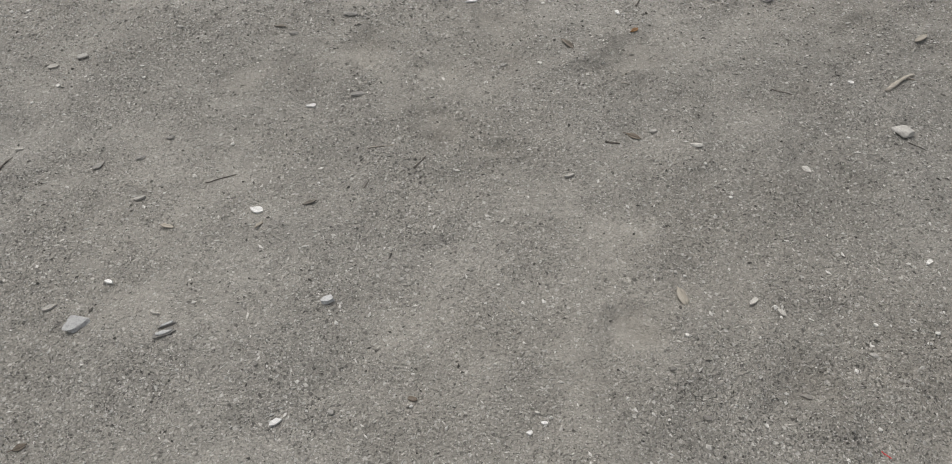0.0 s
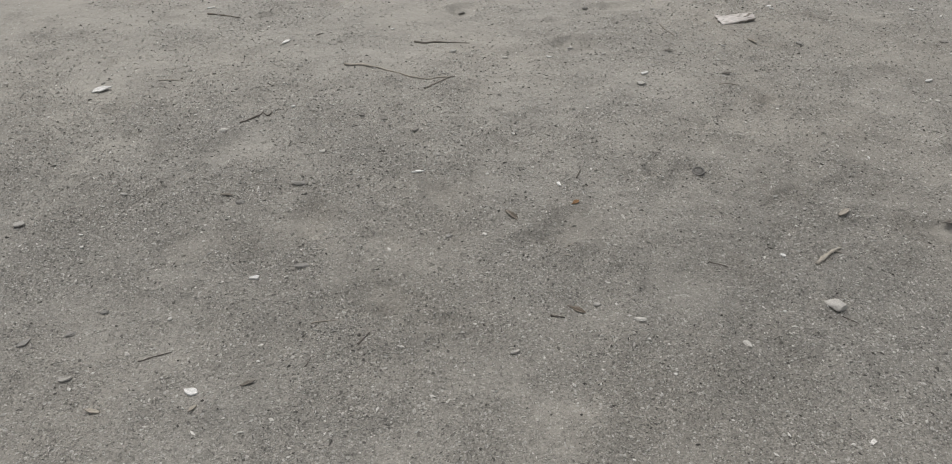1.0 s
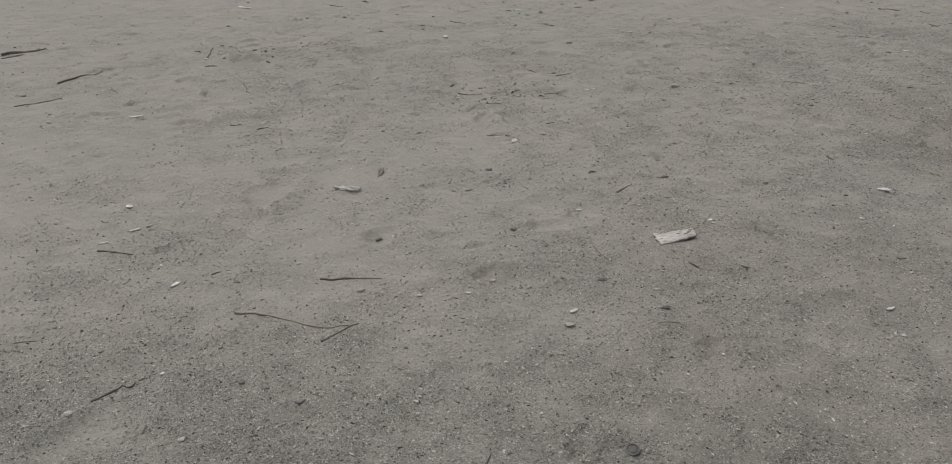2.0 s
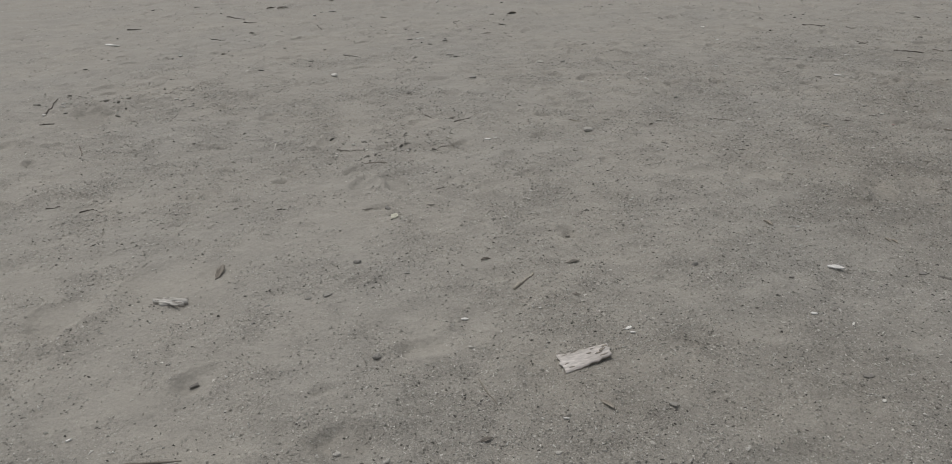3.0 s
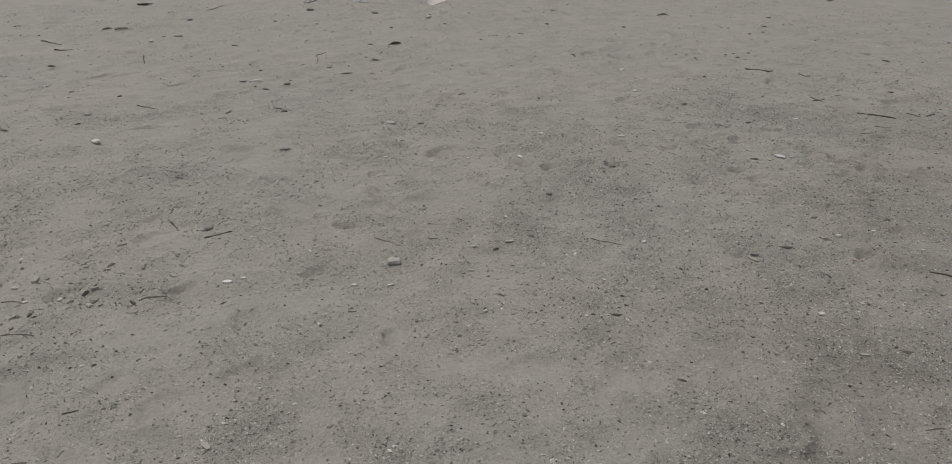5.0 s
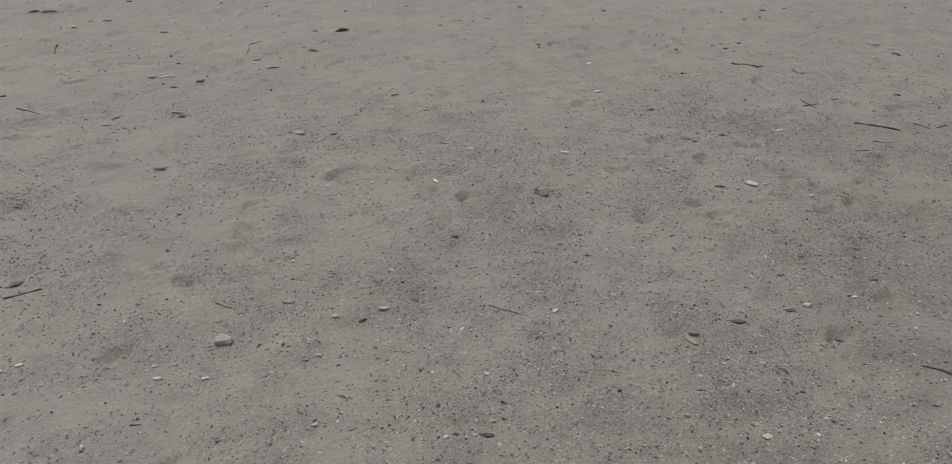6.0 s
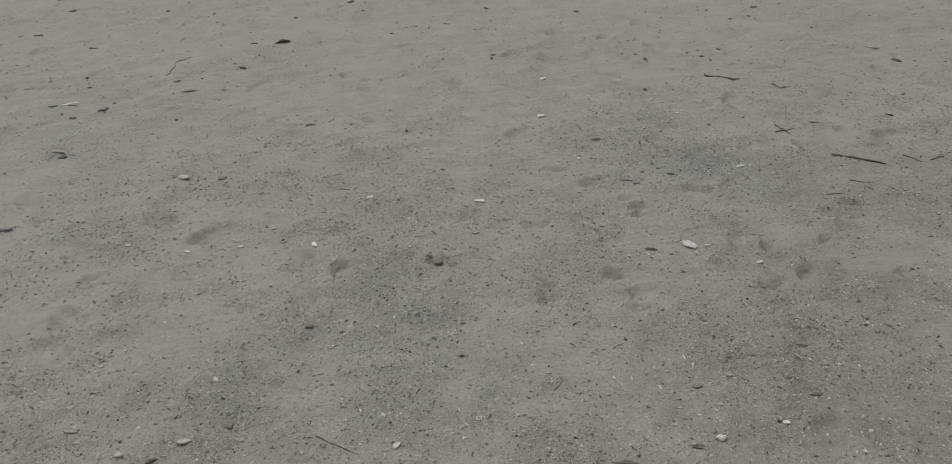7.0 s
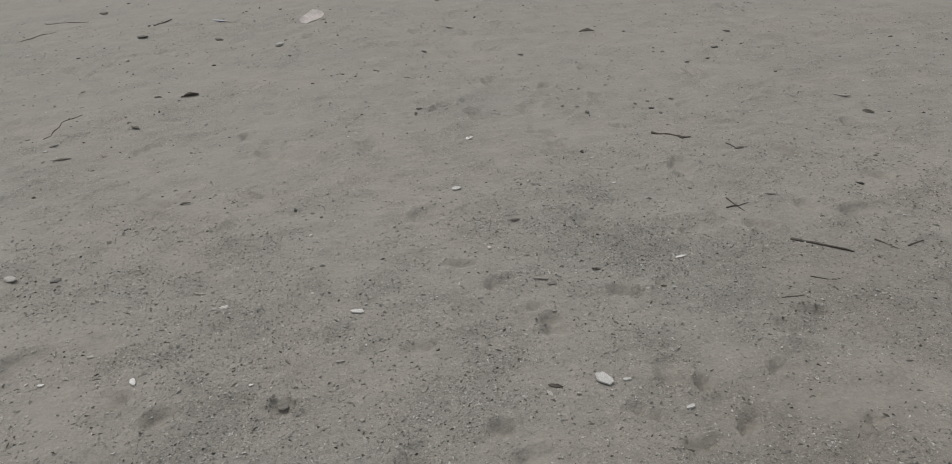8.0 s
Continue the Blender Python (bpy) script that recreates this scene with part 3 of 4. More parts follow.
def stick(x1, y1, x2, y2, thick, tone, fork=False):
    """A fallen stick or twig; with fork, a side shoot of its own."""
    r = dice(x1, y1, x2, y2)
    length = math.hypot(x2 - x1, y2 - y1)
    thick = max(thick * 0.78, 0.0028)
    name = "stick" if thick > 0.0085 or length > 0.25 else "twig"
    if name == "twig" and tone == "P":
        name = "straw"
    look_word = WOOD_LOOK[tone]
    ob = new(name, link_mesh(name, limb((x1, y1), (x2, y2), thick, r), WOOD[tone]))
    size = "long thin" if length > 0.25 else "short" if length < 0.08 else "thin"
    ob.location = (x1, y1, float(ground_z(x1, y1)))
    tagged(ob, f"{size} {look_word} {name} {'with a side shoot ' if fork else 'lying '}on the sand", name, "dry sticks and twigs on the sand")
    if fork:
        f = r.uniform(0.5, 0.75)
        bx, by = x1 + (x2 - x1) * f, y1 + (y2 - y1) * f
        a = math.atan2(y2 - y1, x2 - x1) + r.choice((-1, 1)) * r.uniform(0.5, 0.9)
        reach = length * r.uniform(0.16, 0.26)
        shoot = part("side_shoot", limb((bx, by), (bx + math.cos(a) * reach, by + math.sin(a) * reach), thick * 0.6, r, 7, 6), WOOD[tone], ob)
        shoot.location = (bx - x1, by - y1, float(ground_z(bx, by)) - float(ground_z(x1, y1)))
    return ob


def patch_sheet(length, width, thick, r, ragged=0.16, curl=0.0, roll=0.0, pointed=0.0, crease=0.0, corners=26):
    """A thin uneven piece with its own outline, curl and thickness."""
    bm = bmesh.new()
    ph = [r.uniform(0, 6.28) for i in range(5)]
    edges = [(math.cos(a), math.sin(a), r.uniform(0.72, 1.0)) for a in [r.uniform(0, 6.28) for i in range(5)]]
    rims = []
    for s in (1.0, 0.62, 0.28):
        ring = []
        for j in range(corners):
            a = 6.2832 * j / corners
            q = 1 + ragged * (math.sin(2 * a + ph[0]) * 0.5 + math.sin(5 * a + ph[1]) * 0.4 + math.sin(9 * a + ph[2]) * 0.35)
            for ex, ey, d in edges:
                c = ex * math.cos(a) + ey * math.sin(a)
                if pointed == 0 and c > 0.2:
                    q = min(q, d / c)
            u, v = q * math.cos(a) * s, q * math.sin(a) * s
            v *= 1 - pointed * u * u * 0.75
            z = curl * width * v * v + roll * length * u * u + crease * abs(v) * width + 0.04 * width * math.sin(4 * u + ph[3]) * math.cos(3 * v + ph[4])
            ring.append(bm.verts.new((u * length / 2, v * width / 2, z)))
        rims.append(ring)
    mid = bm.verts.new((0, 0, 0.0))
    for a, b in zip(rims, rims[1:]):
        for j in range(corners):
            bm.faces.new((a[j], a[(j + 1) % corners], b[(j + 1) % corners], b[j]))
    for j in range(corners):
        bm.faces.new((rims[-1][j], rims[-1][(j + 1) % corners], mid))
    bm.normal_update()
    bmesh.ops.solidify(bm, geom=bm.faces[:], thickness=-thick)
    low = min(v.co.z for v in bm.verts)
    xs, ys = [v.co.x for v in bm.verts], [v.co.y for v in bm.verts]
    sx, sy = length / (max(xs) - min(xs)), width / (max(ys) - min(ys))
    for v in bm.verts:
        v.co = Vector((v.co.x * sx, v.co.y * sy, v.co.z - low))
    return bm


def scrap(x, y, length, width, turn, tone):
    """A small chip or torn scrap."""
    r = dice(x, y, length)
    look_word = {"W": "white", "P": "dull pale", "S": "blue-grey"}[tone]
    slim = width < 0.36 * length
    name = "scrap_strip" if slim else "chip"
    bm = patch_sheet(length, width, max(0.004, 0.1 * width), r, curl=r.uniform(0, 0.07), roll=r.uniform(-0.02, 0.03), crease=r.uniform(0, 0.07))
    ob = new(name, link_mesh(name, bm, CHIP[tone], smooth=False))
    tagged(ob, f"{look_word} {'narrow torn strip' if slim else 'thin broken chip'} lying on the sand", "scrap" if slim else "chip", "pale chips and scraps on the sand")
    return rest(ob, x, y, turn, 0.0, (r.uniform(-5, 2), r.uniform(-3, 3)), length / 2, width / 2)


def bark(x, y, length, width, turn, tone):
    """A curled strip of bark or splintered wood."""
    r = dice(x, y, length)
    bm = patch_sheet(length, width, max(0.003, 0.16 * width), r, ragged=0.2, curl=r.uniform(0.12, 0.35), roll=r.uniform(-0.04, 0.06), pointed=0.12)
    ob = new("bark_piece", link_mesh("bark_piece", bm, WOOD[tone]))
    tagged(ob, f"{WOOD_LOOK[tone]} curled piece of bark on the sand", "bark", "bark pieces on the sand")
    return rest(ob, x, y, turn, -0.001, (r.uniform(-14, 14), r.uniform(-6, 6)), length / 2, width / 2)


LEAF_LOOK = {"D": "dark shrivelled", "B": "brown", "O": "orange-brown", "Y": "pale yellow"}


def leaf(x, y, length, width, turn, tone):
    """A dry leaf with a raised midrib and a stalk."""
    r = dice(x, y, length)
    bm = patch_sheet(length, width, 0.0012, r, ragged=0.08, curl=0.1, roll=r.uniform(0.02, 0.07), pointed=0.85, crease=0.1)
    ob = new("dry_leaf", link_mesh("dry_leaf", bm, LEAF[tone]))
    tagged(ob, f"{LEAF_LOOK[tone]} dry leaf lying on the sand", "leaf", "dry leaves on the sand")
    rib = bmesh.new()
    bmesh.ops.create_cone(rib, cap_ends=True, segments=6, radius1=max(0.0012, width * 0.03), radius2=max(0.0006, width * 0.012), depth=length * 1.2)
    bmesh.ops.transform(rib, matrix=pose(-length * 0.1, 0, 0.004, 0, 90, 0), verts=rib.verts)
    part("midrib", rib, LEAF[tone], ob)
    return rest(ob, x, y, turn, 0.0, (r.uniform(-8, 8), 0), length / 2, width / 2)


def slate(x, y, length, width, turn, tone):
    """A split slab of dark layered stone."""
    r = dice(x, y, length)
    bm = patch_sheet(length, width, 0.005, r, ragged=0.2, curl=0.02)
    ob = new("slate_piece", link_mesh("slate_piece", bm, STONE["G"], smooth=False))
    tagged(ob, "dark grey layered slate splinter on the sand", "slate", "slate splinters")
    top = patch_sheet(length * 0.7, width * 0.6, 0.003, r, ragged=0.2)
    bmesh.ops.translate(top, vec=(0.0, 0.0, 0.005), verts=top.verts)
    part("upper_layer", top, STONE["F"], ob)
    return rest(ob, x, y, turn, -0.001, (0, 0), length / 2, width / 2)


def driftwood(x, y, length, width, turn, tone):
    """A bleached, split piece of wood with a ragged end."""
    r = dice(x, y, length)
    bm = patch_sheet(length, width, 0.013, r, ragged=0.4, curl=-0.04, roll=0.0, pointed=0.15, corners=44)
    ob = new("driftwood", link_mesh("driftwood", bm, WOOD[tone]))
    tagged(ob, "bleached split piece of driftwood lying on the sand", "wood")
    # the G and D strips are added dark lines for shaded gaps between splinters
    for dy, k, dx, wood in ((0.3, 0.5, 0.1, tone), (-0.3, 0.62, -0.06, tone), (0.08, 0.7, 0.05, tone), (0.18, 0.34, -0.26, "G"), (-0.1, 0.36, 0.2, "G"), (-0.18, 0.3, -0.22, "D"), (-0.4, 0.3, 0.22, tone)):
        bm = patch_sheet(length * k, width * (0.12 if wood != tone else 0.2), 0.005, r, ragged=0.5, curl=0.1, roll=r.uniform(-0.03, 0.03), pointed=0.4)
        bmesh.ops.transform(bm, matrix=pose(length * dx, width * dy, 0.0125, 0, 0, r.uniform(-9, 9)), verts=bm.verts)
        part("splinter", bm, WOOD[wood], ob, "" if wood == tone else "dark strip standing for a shaded gap")
    return rest(ob, x, y, turn, -0.007, (0, 0), length / 2, width / 2)


def cardboard(x, y, length, width, turn, tone):
    """A torn piece of faded card, bent up at one end."""
    r = dice(x, y)
    bm = patch_sheet(0.24, 0.17, 0.003, r, ragged=0.12, curl=0.04, roll=-0.03, crease=0.02)
    ob = new("cardboard_scrap", link_mesh("cardboard_scrap", bm, CHIP[tone], smooth=False))
    tagged(ob, "faded pinkish torn cardboard scrap bent up on the sand", "cardboard")
    return rest(ob, x, y, 12, 0.035, (24, -16))


def disc(length, mat, name, label, hole):
    """A round lid with a raised rim, or an open ring."""
    bm = bmesh.new()
    ro, h, n = length / 2, length * 0.13, 28
    profile = [(ro * 0.78, 0), (ro, 0), (ro * 1.02, h * 0.5), (ro * 0.98, h), (ro * 0.8, h), (ro * 0.76, h * 0.45)]
    loops = [[bm.verts.new((math.cos(6.2832 * j / n) * q, math.sin(6.2832 * j / n) * q, z)) for q, z in profile] for j in range(n)]
    k = len(profile)
    for j in range(n):
        a, b = loops[j], loops[(j + 1) % n]
        for i in range(k):
            bm.faces.new((a[i], b[i], b[(i + 1) % k], a[(i + 1) % k]))
    ob = new(name, link_mesh(name, bm, mat))
    tagged(ob, label, name)
    if not hole:
        bm = bmesh.new()
        bmesh.ops.create_circle(bm, cap_ends=True, segments=n, radius=ro * 0.8)
        bm.normal_update()
        bmesh.ops.solidify(bm, geom=bm.faces[:], thickness=0.001)
        bmesh.ops.translate(bm, vec=(0, 0, h * 0.4), verts=bm.verts)
        part("lid_face", bm, mat, ob, "dusty sunken lid face")
    return ob


def cap(x, y, length, width, turn, tone):
    return rest(disc(length, METAL, "bottle_cap", "dull dark bottle cap with a raised rim", False), x, y, turn, -0.001, (8, -6))


def washer(x, y, length, width, turn, tone):
    return rest(disc(length, CHIP["W"], "ring", "tiny pale ring lying on the sand", True), x, y, turn)


def thread(x1, y1, x2, y2, thick, tone):
    """A thin loose thread or wiry stem."""
    r = dice(x1, y1)
    red = tone == "R"
    name = "thread" if red else "wiry_stem"
    ob = new(name, link_mesh(name, limb((x1, y1), (x2, y2), max(thick, 0.002), r, 18, 6, 0.05, 0.9), RED if red else WOOD["D"]))
    ob.location = (x1, y1, float(ground_z(x1, y1)))
    return tagged(ob, "short piece of red thread on the sand" if red else "thin dark wiry plant stem on the sand", "thread" if red else "stem")


def painted_board(x, y, turn):
    """A snapped end of white-painted board: a thick core, a painted face with lost flakes, split ends."""
    ob = new("painted_board")
    tagged(ob, "broken piece of white-painted wooden board on the sand", "board")
    r = dice(x, y)

    # the outline tapers towards its far end: near left, near right, far right, far left
    corners = [Vector(c) for c in ((-0.098, -0.066), (0.086, -0.041), (0.104, 0.018), (-0.084, 0.032))]

    def slab(name, g0, g1, inset, z0, z1, mat, ragged, label=""):
        bm = bmesh.new()
        n, m = 26, 7
        grid = {}
        for i in range(n + 1):
            for j in range(m + 1):
                f, g = inset + (1 - 2 * inset) * i / n, g0 + (g1 - g0) * j / m
                p = (corners[0] * (1 - f) + corners[1] * f) * (1 - g) + (corners[3] * (1 - f) + corners[2] * f) * g
                px = p.x + ragged * noise.noise(Vector((g * 6, 3, 2))) * (f * f - (1 - f) ** 2)
                edge = abs(2 * g - 1) ** 3
                py = p.y + 0.45 * ragged * noise.noise(Vector((f * 8, round(g) * 4, 5))) * edge
                top = z1 + 0.0014 * noise.noise(Vector((f * 11, g * 5, 1))) + 0.003 * (f - 0.5) ** 2
                grid[i, j] = (bm.verts.new((px, py, top)), bm.verts.new((px, py, z0)))
        for i in range(n):
            for j in range(m):
                for k in (0, 1):
                    bm.faces.new([grid[a][k] for a in ((i, j), (i + 1, j), (i + 1, j + 1), (i, j + 1))])
        rim = [(i, 0) for i in range(n)] + [(n, j) for j in range(m)] + [(i, m) for i in range(n, 0, -1)] + [(0, j) for j in range(m, 0, -1)]
        for a, b in zip(rim, rim[1:] + rim[:1]):
            bm.faces.new((grid[a][0], grid[b][0], grid[b][1], grid[a][1]))
        return part(name, bm, mat, ob, label)

    slab("core", 0.02, 0.98, 0.015, 0.0, 0.0052, RAW_EDGE, 0.012, "bare split wood core")
    slab("painted_face", 0.0, 1.0, 0.0, 0.0055, 0.0092, PAINTED, 0.014)
    flakes = ((0.02, -0.004, 0.012, 0.35), (0.087, 0.01, 0.013, 0.6), (0.07, -0.004, 0.016, 0.5), (0.052, -0.014, 0.017, 0.3), (0.04, 0.013, 0.008, 0.4),
              (-0.074, -0.022, 0.01, 0.3), (-0.06, 0.02, 0.012, 0.2), (-0.02, 0.024, 0.02, 0.15), (-0.066, -0.044, 0.012, 0.25), (0.062, -0.03, 0.018, 0.18))
    for fx, fy, size, slim in flakes:
        bm = patch_sheet(size * 1.7, size * slim * 1.3, 0.0012, r, ragged=0.45)
        bmesh.ops.transform(bm, matrix=pose(fx, fy, 0.0098, 0, 0, r.uniform(-10, 22)), verts=bm.verts)
        part("bare_spot", bm, RAW_EDGE, ob, "bare wood where paint has flaked")
    return rest(ob, x, y, turn, -0.001, (2, -1), 0.09, 0.045)


painted_board(1.556, 3.492, 14)

# driftwood
driftwood(0.123, 4.148, 0.149, 0.057, -22, "W")

# cardboard
cardboard(3.447, 12.429, 0.295, 0.147, 68, "C")

# slate
slate(-0.484, 0.972, 0.048, 0.017, 20, "D")
slate(-0.482, 0.996, 0.039, 0.010, 27, "D")

# stick
stick(-0.521, 1.437, -0.447, 1.459, 0.0045, "D")
stick(-1.066, 1.464, -1.046, 1.527, 0.0078, "D")
stick(-0.123, 1.544, -0.058, 1.552, 0.0054, "P")
stick(-0.001, 1.471, 0.026, 1.506, 0.0061, "D")
stick(-0.118, 1.395, -0.108, 1.426, 0.0044, "D")
stick(0.484, 1.566, 0.519, 1.561, 0.0077, "D")
stick(1.236, 1.543, 1.274, 1.521, 0.0045, "D")
stick(0.553, 1.827, 0.578, 1.854, 0.0042, "P")
stick(0.547, 1.786, 0.572, 1.785, 0.0042, "P")
stick(-3.001, 7.264, -2.878, 7.383, 0.0162, "G")
stick(-2.152, 6.317, -1.952, 6.651, 0.0194, "B")
stick(-2.219, 5.787, -1.992, 5.977, 0.0110, "B")
stick(-2.094, 4.356, -1.989, 4.452, 0.0167, "D")
stick(-2.134, 4.457, -2.038, 4.503, 0.0136, "D")
stick(-2.299, 5.410, -2.198, 5.461, 0.0102, "B")
stick(-0.868, 3.573, -0.714, 3.534, 0.0097, "B")
stick(0.088, 3.252, 0.326, 3.226, 0.0103, "G")
stick(-0.805, 6.237, -0.739, 6.048, 0.0093, "B")
stick(-0.894, 2.897, -0.805, 2.927, 0.0058, "P")
stick(-0.506, 2.542, -0.385, 2.665, 0.0084, "D")
stick(-0.186, 3.017, 0.225, 2.905, 0.0115, "P")
stick(0.138, 2.829, 0.257, 2.925, 0.0093, "G")
stick(0.640, 2.197, 0.660, 2.246, 0.0075, "D")
stick(1.427, 3.971, 1.528, 4.084, 0.0167, "P")
stick(-1.502, 10.373, -1.354, 10.363, 0.0198, "D")
stick(0.658, 6.134, 0.756, 6.024, 0.0066, "W")
stick(-1.254, 6.996, -1.307, 7.458, 0.0131, "D")
stick(-1.202, 6.755, -1.113, 6.760, 0.0121, "D")
stick(-0.687, 5.267, -0.621, 5.267, 0.0091, "D")
stick(-0.514, 5.204, -0.450, 5.221, 0.0090, "D")
stick(0.538, 10.056, 0.596, 9.782, 0.0136, "D")
stick(-0.513, 10.870, -0.294, 10.692, 0.0148, "D")
stick(-0.277, 10.425, -0.132, 10.446, 0.0142, "D")
stick(-0.502, 9.556, -0.354, 9.476, 0.0125, "D")
stick(0.806, 8.387, 0.961, 8.283, 0.0087, "D")
stick(1.502, 6.183, 1.614, 6.220, 0.0088, "D")
stick(1.332, 6.396, 1.372, 6.314, 0.0091, "D")
stick(0.379, 5.915, 0.410, 6.118, 0.0066, "W")
stick(0.342, 6.007, 0.392, 6.064, 0.0067, "W")
stick(0.752, 5.815, 0.919, 5.749, 0.0076, "G")
stick(1.334, 5.674, 1.433, 5.670, 0.0076, "G")
stick(1.250, 5.026, 1.296, 5.024, 0.0062, "D")
stick(2.651, 4.335, 2.660, 4.300, 0.0071, "B")
stick(3.637, 4.491, 3.700, 4.488, 0.0061, "P")
stick(1.242, 10.349, 1.310, 10.347, 0.0142, "P")
stick(2.224, 6.013, 2.278, 5.981, 0.0099, "P")
stick(3.126, 5.853, 3.236, 5.766, 0.0053, "B")
stick(2.955, 5.532, 2.975, 5.490, 0.0046, "D")
stick(4.325, 5.302, 4.535, 5.080, 0.0105, "B")
stick(5.363, 7.702, 5.383, 7.572, 0.0082, "D")
stick(5.320, 7.610, 5.434, 7.640, 0.0082, "D")
stick(5.433, 7.292, 5.603, 7.150, 0.0150, "D")
stick(5.719, 7.196, 5.764, 7.123, 0.0090, "B")
stick(5.816, 7.135, 5.894, 7.157, 0.0090, "D")
stick(0.745, 13.293, 1.179, 13.248, 0.0123, "B")
stick(0.769, 12.471, 0.984, 12.847, 0.0114, "B")
stick(1.916, 12.779, 2.033, 13.038, 0.0210, "D")
stick(5.198, 6.914, 5.266, 6.910, 0.0052, "D")
stick(5.653, 8.314, 5.678, 8.253, 0.0092, "D")
stick(5.346, 7.008, 5.423, 6.972, 0.0053, "D")

# forked
stick(1.251, 1.748, 1.348, 1.820, 0.0164, "P", fork=True)
stick(-3.048, 7.369, -2.767, 7.562, 0.0331, "G", fork=True)
stick(0.895, 5.541, 1.031, 5.501, 0.0071, "B", fork=True)
stick(5.362, 8.586, 5.526, 8.462, 0.0165, "D", fork=True)

# bark
bark(-0.567, 1.278, 0.039, 0.012, -15, "P")
bark(-0.348, 1.276, 0.025, 0.010, 43, "P")
bark(-0.241, 1.346, 0.035, 0.012, 19, "G")
bark(0.596, 1.069, 0.052, 0.021, -80, "P")
bark(0.275, 4.373, 0.118, 0.03, 83, "G")
bark(-0.458, 2.109, 0.042, 0.012, -12, "G")
bark(0.415, 1.995, 0.056, 0.019, -55, "B")
bark(1.424, 1.976, 0.053, 0.021, 31, "P")
bark(1.558, 3.238, 0.057, 0.017, -56, "P")
bark(-0.064, 11.425, 0.106, 0.037, 27, "D")
bark(0.086, 11.351, 0.133, 0.040, 17, "D")
bark(-0.126, 9.800, 0.063, 0.025, 8, "D")
bark(-0.265, 8.694, 0.067, 0.034, 63, "D")
bark(2.664, 4.309, 0.059, 0.015, -86, "P")
bark(3.066, 4.056, 0.041, 0.019, -87, "P")
bark(3.088, 4.041, 0.037, 0.016, -85, "P")
bark(3.065, 4.836, 0.028, 0.008, -21, "B")
bark(2.705, 5.839, 0.030, 0.012, 19, "D")
bark(3.708, 5.543, 0.060, 0.021, -71, "P")
bark(4.523, 5.928, 0.037, 0.011, -75, "P")
bark(4.317, 6.610, 0.045, 0.016, -28, "D")
bark(2.486, 10.156, 0.052, 0.021, -2, "D")
bark(4.638, 7.246, 0.038, 0.013, -27, "D")
bark(5.688, 8.237, 0.061, 0.021, 9, "D")
bark(6.615, 8.568, 0.080, 0.024, -71, "D")
bark(2.708, 10.101, 0.118, 0.041, 18, "D")

# leaf
leaf(0.559, 1.592, 0.044, 0.017, -31, "B")
leaf(-0.695, 0.732, 0.029, 0.015, 30, "B")
leaf(0.614, 2.040, 0.031, 0.016, 42, "O")
leaf(1.505, 6.284, 0.055, 0.028, 44, "D")
leaf(2.480, 9.527, 0.078, 0.039, -46, "D")
leaf(2.228, 9.013, 0.090, 0.031, 7, "D")

# scrap
scrap(-0.365, 1.329, 0.036, 0.021, -11, "W")
scrap(-0.300, 1.728, 0.027, 0.015, 4, "W")
scrap(-1.105, 1.937, 0.034, 0.020, 19, "P")
scrap(-0.664, 1.374, 0.030, 0.012, 23, "P")
scrap(-1.040, 1.555, 0.023, 0.011, -1, "P")
scrap(1.167, 1.785, 0.017, 0.012, -41, "W")
scrap(0.382, 1.435, 0.027, 0.011, 17, "P")
scrap(-0.754, 1.042, 0.031, 0.013, 30, "P")
scrap(-0.649, 1.115, 0.021, 0.011, -19, "W")
scrap(-0.215, 0.775, 0.026, 0.013, 28, "W")
scrap(-0.521, 1.029, 0.023, 0.009, -24, "P")
scrap(0.794, 1.028, 0.022, 0.013, -59, "P")
scrap(0.741, 1.056, 0.026, 0.012, 36, "P")
scrap(0.263, 0.757, 0.012, 0.011, -24, "W")
scrap(0.293, 0.778, 0.014, 0.007, -0, "W")
scrap(0.279, 0.799, 0.011, 0.006, -7, "P")
scrap(-1.326, 5.480, 0.086, 0.030, 13, "W")
scrap(-0.869, 3.644, 0.040, 0.012, 22, "W")
scrap(-0.892, 4.033, 0.042, 0.029, -23, "W")
scrap(-0.774, 3.754, 0.049, 0.017, 29, "W")
scrap(-0.724, 3.793, 0.031, 0.016, 50, "P")
scrap(-0.456, 3.246, 0.045, 0.016, 53, "W")
scrap(-1.082, 2.815, 0.074, 0.037, 33, "W")
scrap(-0.339, 2.673, 0.019, 0.010, 26, "W")
scrap(0.128, 2.232, 0.040, 0.010, 8, "W")
scrap(1.019, 2.933, 0.035, 0.018, 25, "W")
scrap(1.658, 2.309, 0.017, 0.008, -83, "W")
scrap(0.578, 2.162, 0.024, 0.012, -77, "W")
scrap(2.144, 2.853, 0.040, 0.014, 22, "W")
scrap(-1.446, 9.527, 0.234, 0.047, -39, "W")
scrap(-0.011, 3.373, 0.019, 0.008, 30, "W")
scrap(2.703, 3.868, 0.066, 0.033, -30, "W")
scrap(2.436, 3.581, 0.026, 0.013, -21, "W")
scrap(1.758, 3.612, 0.031, 0.015, 28, "W")
scrap(1.761, 3.584, 0.021, 0.010, -22, "W")
scrap(1.420, 3.205, 0.021, 0.006, -11, "W")
scrap(1.855, 3.660, 0.016, 0.008, -60, "P")
leaf(1.019, 4.734, 0.062, 0.034, 61, "Y")
scrap(1.672, 4.805, 0.041, 0.019, -53, "P")
scrap(2.756, 4.248, 0.046, 0.010, -15, "W")
scrap(3.694, 4.833, 0.032, 0.010, -20, "P")
